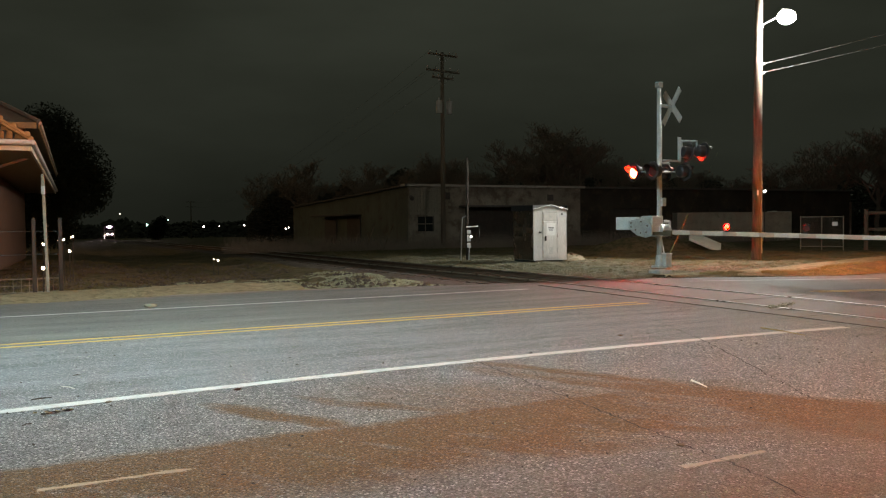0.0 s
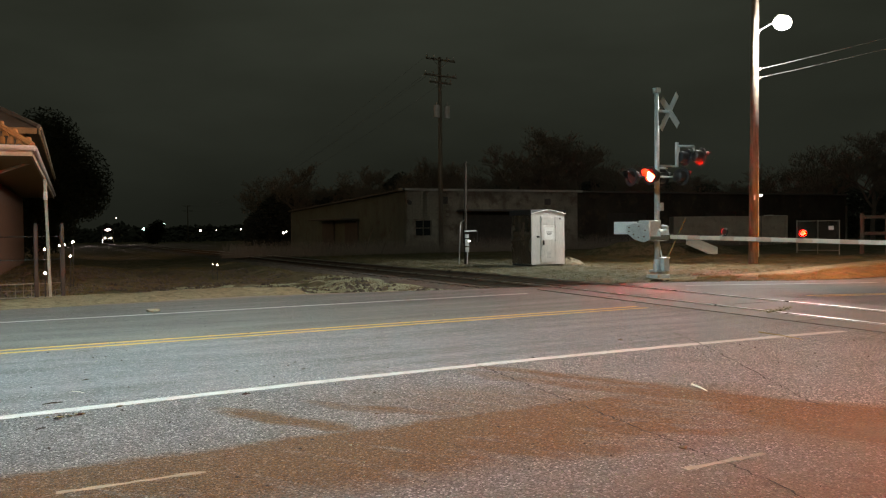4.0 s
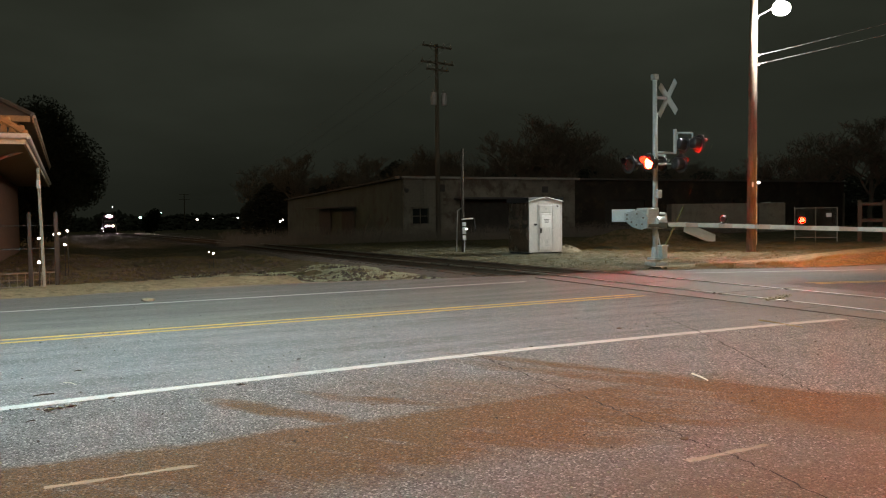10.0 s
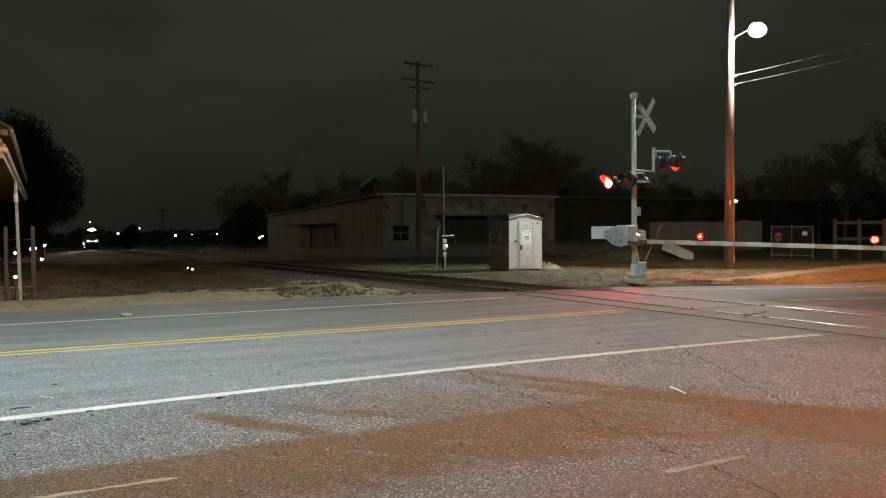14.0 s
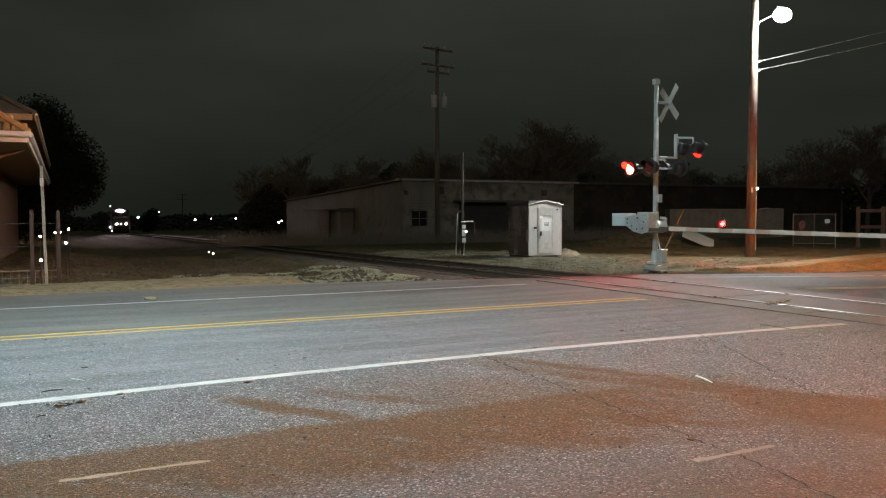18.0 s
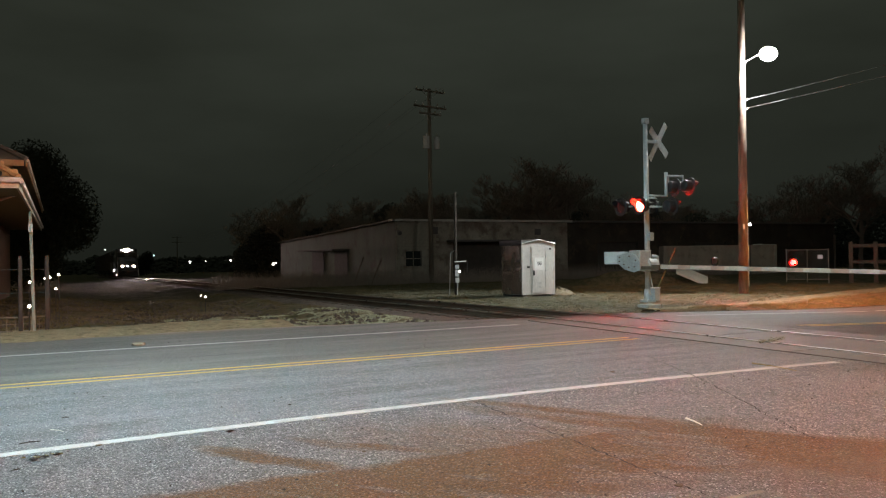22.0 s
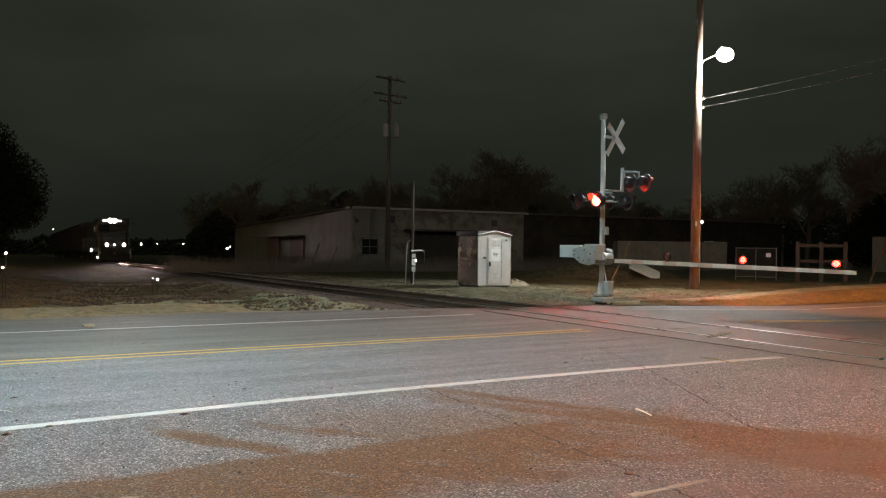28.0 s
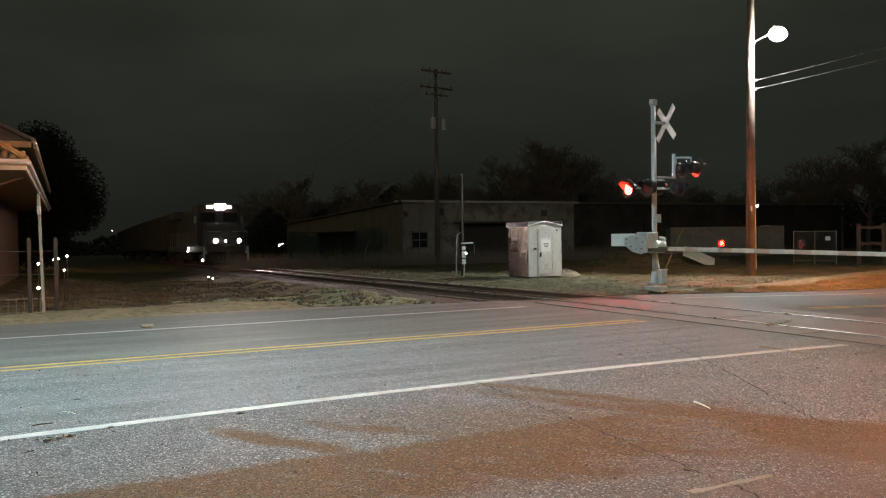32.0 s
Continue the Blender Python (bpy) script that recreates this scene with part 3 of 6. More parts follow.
def rail(w):
    t = thing("rail", Matrix.Identity(4), "steel rail with a bright worn running surface", "rail", "rails", "structure")
    for name, material, prof in (("rail_body", M_RAIL, ((-0.07, -0.15), (-0.07, -0.135), (-0.012, -0.12), (-0.012, -0.045), (-0.036, -0.035), (-0.036, -0.006), (0.036, -0.006), (0.036, -0.035), (0.012, -0.045), (0.012, -0.12), (0.07, -0.135), (0.07, -0.15))),
                                 ("running_surface", M_RAILTOP, ((-0.038, -0.03), (-0.037, -0.016), (-0.034, -0.006), (-0.025, -0.001), (-0.01, 0.001), (0.01, 0.001), (0.025, -0.001), (0.034, -0.006), (0.037, -0.016), (0.038, -0.03)))):
        bm = bmesh.new()
        rows = []
        for s in rail_steps:
            rows.append([bm.verts.new((*track_xy(s, w + a), rail_z(s) + b)) for a, b in prof])
        for p, q in zip(rows, rows[1:]):
            for i in range(len(prof) - 1):
                bm.faces.new((p[i], p[i + 1], q[i + 1], q[i]))
        bmesh.ops.recalc_face_normals(bm, faces=bm.faces)
        o = part(name, bm, material, t)
        if name == "running_surface":
            smooth(o)
    return t


rail(-0.7525), rail(0.7525)
bed = grid_mesh("track_bed", [-2.6, -1.9, -1.5, -1.0, -0.5, 0, 0.5, 1.0, 1.5, 1.9, 2.6], steps((4.6, 40, 0.5), (40, 330, 6)),
                lambda w, s: (*track_xy(s, w), rail_z(s) - 0.17 - (0.26 if abs(w) > 2.5 else 0.03 if abs(w) > 1.8 else 0) + rough(w * 3, s * 3, 0.025, 1)), M_BALLAST)
tagged(bed, "dark ballast bed under the railway track", "track bed", kind="structure")
crossing = thing("crossing_surface", Matrix.Identity(4), "dark panelled level crossing surface with rail gaps", "level crossing", kind="structure")


def track_quad(name, s0, s1, w0, w1, z0, material, parent, skew=0.0):
    """A flat slab along the track; skew follows the road's edge."""
    bm = bmesh.new()
    vs = [bm.verts.new((*track_xy(s + skew * w, w), gz(*track_xy(s, w)) + z + z0)) for z in (-0.1, 0) for s, w in ((s0, w0), (s1, w0), (s1, w1), (s0, w1))]
    for f in ((0, 1, 2, 3), (7, 6, 5, 4), (0, 4, 5, 1), (1, 5, 6, 2), (2, 6, 7, 3), (3, 7, 4, 0)):
        bm.faces.new([vs[i] for i in f])
    bmesh.ops.recalc_face_normals(bm, faces=bm.faces)
    return part(name, bm, material, parent)


for i in range(8):
    s0 = -13.5 + i * 2.3
    for w0, w1 in ((-1.45, -0.85), (-0.64, 0.64), (0.85, 1.45)):
        track_quad("panel", s0 + 0.01, s0 + 2.29, w0, w1, 0.014 + random.uniform(-0.003, 0.003), M_PANEL, crossing)
for w in (-0.7525, 0.7525):
    track_quad("flangeway", -13.5, 4.9, w - 0.11, w + 0.11, 0.007, M_GAP, crossing)

# cracks across the asphalt
def crack(points, label):
    bm = bmesh.new()
    last = None
    for (x0, y0), (x1, y1) in zip(points, points[1:]):
        for i in range(14):
            t = i / 14
            x, y = x0 + (x1 - x0) * t + random.uniform(-0.02, 0.02), y0 + (y1 - y0) * t
            w = random.uniform(0.003, 0.009)
            a = [bm.verts.new((x - w, y, 0.005)), bm.verts.new((x + w, y, 0.005))]
            if last:
                bm.faces.new((last[0], last[1], a[1], a[0]))
            last = a
    return tagged(part("pavement_crack", bm, M_GAP), label, "crack", "road cracks", "structure")


crack([(0.30, 8.2), (0.62, 7.3), (1.06, 6.15), (1.40, 5.2), (1.62, 4.6), (1.9, 3.6)], "long dark crack running across the asphalt")
crack([(2.9, 11.6), (2.95, 9.4), (2.87, 7.6), (2.8, 6.6), (2.82, 6.2)], "thin crack in the asphalt")

# ---- crossing signal and gate ----
HALF = 0.6016                                # seconds that each lamp of a flashing pair is lit


def flash_rows(phase, at):
    """Turns of a lit disc in its lamp: its bright side shows while the lamp is lit (phase 0: the first of a pair)."""
    rows, angle, t = [], 0 if phase == 0 else 180, 0.034
    rows.append((0.0, angle))
    while t < 31.95:
        for i in range(4):
            rows.append((t + i / 30, angle + 60 * i))
        angle += 180
        t += HALF
    rows.append((32.0, angle))
    return [(t, Matrix.Translation(at) @ pose(0, 0, 0, 0, 0, a % 360)) for t, a in rows]


FLASHERS = []


def two_sided(name, radius, lit, parent, thick=0.012, flat=1.0):
    """A disc whose +x face is the lit lens and whose other face is dark."""
    bm = bmesh.new()
    bmesh.ops.create_cone(bm, cap_ends=True, segments=20, radius1=radius, radius2=radius, depth=thick)
    bmesh.ops.scale(bm, vec=(flat, 1, 1), verts=bm.verts)
    bmesh.ops.transform(bm, matrix=Matrix.Rotation(radians(90), 4, "Y"), verts=bm.verts)
    for f in bm.faces:
        f.material_index = 0 if f.normal.x > 0.9 else 1
    ob = part(name, bm, lit, parent)
    ob.data.materials.append(M_LAMPBACK)
    return ob


def flasher(parent, m, phase, lit=None):
    """A round crossing lamp that faces its +x: housing, black background disc, hood and the disc that flashes."""
    bm = bmesh.new()
    r = bmesh.ops.create_cone(bm, cap_ends=False, segments=20, radius1=0.165, radius2=0.165, depth=0.2)
    bmesh.ops.transform(bm, matrix=Matrix.Translation((0.06, 0, 0)) @ Matrix.Rotation(radians(90), 4, "Y"), verts=r["verts"])
    r = bmesh.ops.create_uvsphere(bm, u_segments=18, v_segments=8, radius=0.17)
    bmesh.ops.transform(bm, matrix=Matrix.Translation((-0.03, 0, 0)) @ Matrix.Diagonal((0.4, 0.98, 0.98, 1)), verts=r["verts"])
    bmesh.ops.delete(bm, geom=[v for v in r["verts"] if v.co.x > -0.025], context="VERTS")
    body = smooth(part("flasher", bm, M_LAMPSHELL, parent, "round crossing lamp with a black disc and hood"))
    body.matrix_basis = m
    bm = bmesh.new()
    ring = [[bm.verts.new((x, math.cos(a) * q, math.sin(a) * q)) for a in [2 * math.pi * i / 28 for i in range(28)]] for x, q in ((0.165, 0.165), (0.165, 0.25), (0.15, 0.25), (0.15, 0.165))]
    for p, q in zip(ring, ring[1:] + ring[:1]):
        for i in range(28):
            bm.faces.new((p[i], p[(i + 1) % 28], q[(i + 1) % 28], q[i]))
    bmesh.ops.recalc_face_normals(bm, faces=bm.faces)
    part("background_disc", bm, M_BLACK, body)
    bm = bmesh.new()
    hood = []
    for x, k in ((0.16, 0.85), (0.27, 0.65), (0.36, 0.42)):
        hood.append([bm.verts.new((x, math.sin(a) * 0.175, math.cos(a) * 0.175)) for a in [radians(-115 * k + 230 * k * i / 16) for i in range(17)]])
    for p, q in zip(hood, hood[1:]):
        for i in range(16):
            bm.faces.new((p[i], q[i], q[i + 1], p[i + 1]))
    bmesh.ops.solidify(bm, geom=bm.faces, thickness=0.006)
    part("hood", bm, M_BLACK, body)
    lens = two_sided("lens", 0.158, lit or M_RED, body)
    FLASHERS.append((lens, phase))
    return body


def pair_bar(parent, x, z, half):
    part("lamp_arm", rod(rod(bmesh.new(), (0, 0, z), (x, 0, z), 0.03), (x, -half, z), (x, half, z), 0.024), M_GALV, parent)


def crossbuck(parent, x, z):
    for sgn in (1, -1):
        q = Matrix.Translation((x, 0, z)) @ Matrix.Rotation(radians(-13), 4, "Z") @ Matrix.Translation((0.012 * sgn, 0, 0)) @ Matrix.Rotation(radians(44 * sgn), 4, "X")
        b = part("crossbuck_blade", B(0, 0, -0.1, 0.008, 1.22, 0.2, bevel=0.002), M_GALV, parent, "bare metal back of a crossed sign blade")
        b.matrix_basis = q


def crossing_signal(m, gate, label):
    t = thing("crossing_signal", m, label, "crossing signal", "crossing signals")
    smooth(part("mast", R((0, 0, 0.1), (0, 0, 4.98), 0.066, 0.058, 16), M_GALV, t))
    part("mast_cap", B(0, 0, 4.97, 0.16, 0.16, 0.16, bevel=0.02), M_GALV, t)
    part("foundation", B(0.02, -0.03, -0.25, 0.46, 0.46, 0.3, bevel=0.03), M_CONCRETE, t, "grey concrete foundation")
    part("base_casting", rod(B(0, 0, 0.1, 0.3, 0.3, 0.07, bevel=0.01), (0, 0, 0.15), (0, 0, 0.45), 0.11, 0.085, 16), M_GALV, t)
    box_ = part("junction_box", B(0.14, -0.13, 0.14, 0.2, 0.2, 0.34, bevel=0.015), M_GALV, t, "grey junction box at the foot of the mast")
    part("box_lid", B(0.14, -0.13, 0.475, 0.23, 0.23, 0.03, bevel=0.008), M_ALU, box_)
    part("conduit", rod(rod(bmesh.new(), (0.10, 0.02, 0.4), (0.10, 0.02, 4.1), 0.018), (0.10, -0.10, 0.45), (0.10, 0.02, 0.9), 0.018), M_GALV, t)
    part("cable_box", B(0.03, -0.12, 1.78, 0.14, 0.10, 0.22, bevel=0.01), M_GALV, t)
    crossbuck(t, 0.46, 4.5)
    crossbuck_clamp = part("clamp", B(0.2, 0, 4.46, 0.44, 0.07, 0.08, bevel=0.01), M_GALV, t)
    # lamps that face up and down the road
    for x, yaw in ((-0.42, 180), (0.42, 0)):
        pair_bar(t, x, 2.71, 0.38)
        for y in (0.38, -0.38):
            flasher(t, pose(x, y, 2.71, 0, 0, yaw), 0 if y > 0 else 1, None if x < 0 else M_RED_AHEAD if gate else M_RED_NEAR)
    part("bell_bracket", rod(R((0, 0, 2.95), (0.18, -0.18, 2.95), 0.02), (-0.25, 0.1, 2.93), (0.3, -0.1, 2.93), 0.014), M_GALV, t)
    # raised pair on a side arm
    part("side_arm", rod(rod(rod(bmesh.new(), (0, 0, 3.02), (0.78, 0.05, 3.02), 0.026), (0.78, 0.05, 3.0), (0.78, 0.05, 3.68), 0.05), (0.78, 0.05, 3.58), (1.0, -0.35, 3.55), 0.028), M_GALV, t, "grey side arm with a lamp clamp")
    for x, y, ph in ((0.84, 0.02, 0), (0.98, -0.40, 1)):
        part("drop_pipe", R((x, y, 3.56), (x, y, 3.36), 0.02), M_GALV, t)
        flasher(t, pose(x + 0.06, y, 3.28, 0, 6, -8), ph)
    if gate:
        gm = part("gate_mechanism", B(-0.28, 0.02, 0.96, 0.36, 0.48, 0.56, bevel=0.05), M_GALV, t, "grey gate machine housing")
        part("motor_cover", rod(bmesh.new(), (-0.20, -0.1, 1.12), (0.20, -0.1, 1.12), 0.17, 0.17, 16), M_GALV, gm)
        part("collar", R((0, 0, 0.96), (0, 0, 1.52), 0.10, 0.10, 14), M_GALV, t)
        part("conduit_elbow", rod(rod(bmesh.new(), (0.12, -0.05, 1.36), (0.24, -0.14, 1.34), 0.045), (0.24, -0.14, 1.36), (0.24, -0.14, 1.05), 0.045), M_GALV, t)
        for x in (-0.52, -0.12):
            bm = bmesh.new()
            prof = ((-0.3, 1.0), (-0.05, 0.93), (0.3, 1.0), (0.62, 1.18), (0.62, 1.38), (0.2, 1.45), (-0.12, 1.40), (-0.3, 1.2))
            lay = [[bm.verts.new((x + d, y, z)) for y, z in prof] for d in (-0.02, 0.02)]
            bm.faces.new(lay[0]), bm.faces.new(lay[1][::-1])
            for i in range(len(prof)):
                bm.faces.new((lay[0][i], lay[0][(i + 1) % 8], lay[1][(i + 1) % 8], lay[1][i]))
            bmesh.ops.recalc_face_normals(bm, faces=bm.faces)
            arm = part("counterweight_arm", bm, M_GALV, t)
            for by, bz in ((-0.1, 1.08), (0.12, 1.06), (0.32, 1.14), (0.5, 1.22), (0.5, 1.33), (0.1, 1.36), (-0.15, 1.25)):
                part("bolt", R((x - 0.045, by, bz), (x + 0.045, by, bz), 0.02, 0.02, 6), M_RAIL, arm)
        for i in range(3):
            part("counterweight", B(-0.42 - 0.035 * i, 0.76, 1.14, 0.03, 0.88, 0.35, bevel=0.008), M_PLASTICWHITE, t, "pale grey counterweight plate")
        part("arm_bracket", box(B(-0.4, -0.55, 1.0, 0.10, 0.75, 0.09, bevel=0.01), -0.4, -0.80, 0.99, 0.14, 0.3, 0.14, bevel=0.01), M_WOODPOST, t, "rusty brown gate arm bracket")
        droop = -0.085 / 6.9
        seg, y0 = 0.42, 0.9
        k = 0
        while y0 < 7.68:
            y1 = min(y0 + (seg if k % 2 else seg * 1.6), 7.7)
            h = 0.115 - 0.004 * y0
            q = Matrix.Translation((-0.4, -(y0 + y1) / 2, 1.075 + droop * (y0 - 0.9))) @ Matrix.Rotation(droop * -1, 4, "X")
            piece = part("gate_arm_band", B(0, 0, -h / 2, 0.035, y1 - y0 - 0.001, h, bevel=0.004), M_REDREFL if k % 2 else M_WHITEREFL, t, "faded red band of the gate arm" if k % 2 else "white band of the gate arm")
            piece.matrix_basis = q
            y0, k = y1, k + 1
        for y, ph in ((2.78, 0), (5.03, 1), (7.29, None)):
            z = 1.075 + droop * (y - 0.9) + 0.05
            body = part("gate_lamp", rod(B(0, 0, 0, 0.07, 0.07, 0.03), (0, 0, 0.03), (0, 0, 0.05), 0.02), M_BLACK, t, "small red lamp on the gate arm")
            body.matrix_basis = Matrix.Translation((-0.4, -y, z))
            holder = part("lamp_housing", R((0.03, 0, 0.115), (-0.03, 0, 0.115), 0.1, 0.1, 16, False), M_BLACK, body)
            for sx in ((-1, 1) if ph is None else (0,)):
                disc = two_sided("lens", 0.085, M_AMBER, body, 0.008, 0.75)
                if ph is None:
                    disc.matrix_basis = pose(0.036 * sx, 0, 0.115, 0, 0, 0 if sx > 0 else 180)
                else:
                    GATE_LAMPS.append((disc, ph))
    return t


GATE_LAMPS = []
MAST = (5.87, 22.67, gz(5.87, 22.67))
crossing_signal(pose(*MAST, 0, 0, ROAD_YAW), True, "grey crossing signal with crossed sign, flashing red lamps and lowered gate")
crossing_signal(pose(13.2, 3.4, gz(13.2, 3.4), 0, 0, ROAD_YAW + 180), False, "grey crossing signal with flashing red lamps on the near roadside")

# ---- signal bungalow ----
def bungalow():
    x, y = 3.66, 31.75
    z = gz(x, y) - 0.07
    t = thing("signal_bungalow", pose(x, y, z, 0, 0, TRACK_YAW), "silver aluminium signal bungalow with a closed door on gravel", "equipment shed")
    W, D, H = 1.43, 1.5, 1.92
    part("skid", box(B(-0.6, 0, 0, 0.12, D, 0.1, bevel=0.01), 0.6, 0, 0, 0.12, D, 0.1, bevel=0.01), M_BLACK, t)
    part("body", B(0, 0, 0.09, W, D, H, bevel=0.02), M_ALU, t, "brushed aluminium body")
    fy = -D / 2
    side = grid_mesh("side_panel", steps((-D / 2 + 0.03, D / 2 - 0.03, 0.05)), steps((0.11, H + 0.05, 0.025)),
                     lambda y, z: (-W / 2 - 0.006 - 0.016 * math.exp(-((z - 1.3 - 0.03 * abs(math.sin(y * 6))) / 0.07) ** 2) - 0.01 * math.exp(-((z - 1.0 + 0.03 * abs(math.sin(y * 6))) / 0.07) ** 2) - 0.0035 * math.cos(y * 9), y, z), M_ALUSIDE)
    side.parent, side["label"] = t, "buckled aluminium side sheets, warm shade in their colour"
    smooth(side)
    # roof with a low gable towards the front
    bm = bmesh.new()
    o = 0.05
    prof = ((-W / 2 - o, 2.0), (0, 2.17), (W / 2 + o, 2.0), (W / 2 + o, 1.965), (0, 2.13), (-W / 2 - o, 1.965))
    lay = [[bm.verts.new((px, q, pz)) for px, pz in prof] for q in (-D / 2 - o, D / 2 + o)]
    bm.faces.new(lay[0]), bm.faces.new(lay[1][::-1])
    for i in range(6):
        bm.faces.new((lay[0][i], lay[1][i], lay[1][(i + 1) % 6], lay[0][(i + 1) % 6]))
    bmesh.ops.recalc_face_normals(bm, faces=bm.faces)
    part("roof", bm, M_ROOFDARK, t, "low dark gabled roof")
    for sx in (-1, 1):
        part("gable_trim", R((sx * (W / 2 + o), -D / 2 - o - 0.012, 1.985), (0, -D / 2 - o - 0.012, 2.152), 0.02, 0.02, 8), M_GALV, t)
    # drip edges made dark and tall to hide the lamp-lit roof slope
    for sx in (-1, 1):
        part("drip_edge", B(sx * (W / 2 + 0.045), 0, 1.94, 0.03, D + 0.1, 0.2, bevel=0.005), M_LAMPSHELL, t)
    bm = bmesh.new()
    tri = [[bm.verts.new(v) for v in ((-W / 2, q, 1.99), (W / 2, q, 1.99), (0, q, 2.12))] for q in (-D / 2 + 0.001, -D / 2 + 0.03)]
    bm.faces.new(tri[0]), bm.faces.new(tri[1][::-1])
    for i in range(3):
        bm.faces.new((tri[0][i], tri[1][i], tri[1][(i + 1) % 3], tri[0][(i + 1) % 3]))
    part("gable", bm, M_ALU, t)
    for sx in (-1, 1):
        part("lifting_eye", rod(rod(bmesh.new(), (sx * (W / 2 + 0.02), fy + 0.2, 1.98), (sx * (W / 2 + 0.02), fy + 0.2, 2.08), 0.02), (sx * (W / 2 + 0.02), fy + 0.14, 2.07), (sx * (W / 2 + 0.02), fy + 0.26, 2.07), 0.015), M_GALV, t)
        part("corner_trim", B(sx * (W / 2 - 0.02), fy - 0.006, 0.1, 0.06, 0.012, H - 0.02, bevel=0.003), M_ALU, t)
    # door, its frame and furniture
    part("door_frame", box(box(B(-0.315, fy - 0.012, 0.16, 0.035, 0.024, 1.72), 0.315, fy - 0.012, 0.16, 0.035, 0.024, 1.72), 0, fy - 0.012, 1.86, 0.66, 0.024, 0.035), M_ALU, t)
    door = part("door", B(0, fy - 0.016, 0.18, 0.58, 0.03, 1.36, bevel=0.006), M_ALU, t, "closed aluminium door with vent and notice")
    part("transom", B(0, fy - 0.014, 1.58, 0.58, 0.026, 0.26, bevel=0.005), M_ALU, t)
    part("transom_plate", B(0.0, fy - 0.031, 1.66, 0.1, 0.006, 0.09), M_GALV, t)
    for i in range(5):
        part("vent_slat", B(0.02, fy - 0.034, 0.34 + i * 0.05, 0.17, 0.012, 0.03, Matrix.Identity(4)), M_GALV, door)
    part("latch", box(B(-0.22, fy - 0.05, 0.82, 0.05, 0.05, 0.18, bevel=0.008), -0.22, fy - 0.07, 0.86, 0.03, 0.03, 0.08, bevel=0.005), M_BLACK, door, "dark padlocked latch")
    part("notice", B(0.02, fy - 0.034, 1.02, 0.40, 0.004, 0.46), M_PLASTICWHITE, door, "white notice with unreadable dark print")
    for i, (w, zz) in enumerate(((0.24, 1.30), (0.20, 1.25), (0.16, 1.20))):
        part("print_bar", B(0.03, fy - 0.038, zz, w, 0.003, 0.025), M_INK, door)
    for zz in (0.4, 0.95, 1.45):
        part("hinge", R((0.305, fy - 0.035, zz), (0.305, fy - 0.035, zz + 0.11), 0.016), M_GALV, door)
    for px, zz in ((0.34, 0.98), (0.30, 0.24)):
        part("door_stay", B(px, fy - 0.03, zz, 0.12, 0.015, 0.02), M_GALV, t)
    part("outlet_box", B(-0.45, fy - 0.035, 1.1, 0.09, 0.06, 0.07, bevel=0.008), M_BLACK, t, "small dark outlet box")
    part("vent_cap", B(0.52, fy - 0.02, 1.78, 0.06, 0.04, 0.06, bevel=0.01), M_BLACK, t)
    for zz in (0.6, 1.55):
        part("bolt", R((-0.55, fy - 0.004, zz), (-0.55, fy - 0.02, zz), 0.012, 0.012, 6), M_GALV, t)


bungalow()


# ---- poles and wires ----
def wire(name, a, b, sag, r, label, material=None):
    a, b = Vector(a), Vector(b)
    bm = bmesh.new()
    k = 14
    side = (b - a).cross(Vector((0, 0, 1))).normalized()
    rings = []
    for i in range(k + 1):
        p = a.lerp(b, i / k) - Vector((0, 0, sag * 4 * (i / k) * (1 - i / k)))
        rings.append([bm.verts.new(p + side * (r * math.cos(q)) + Vector((0, 0, r * math.sin(q)))) for q in (0, 1.2566, 2.5133, 3.7699, 5.0265)])
    for p, q in zip(rings, rings[1:]):
        for i in range(5):
            bm.faces.new((p[i], p[(i + 1) % 5], q[(i + 1) % 5], q[i]))
    return tagged(part(name, bm, material or M_CABLE), label, "cable", "overhead cables")


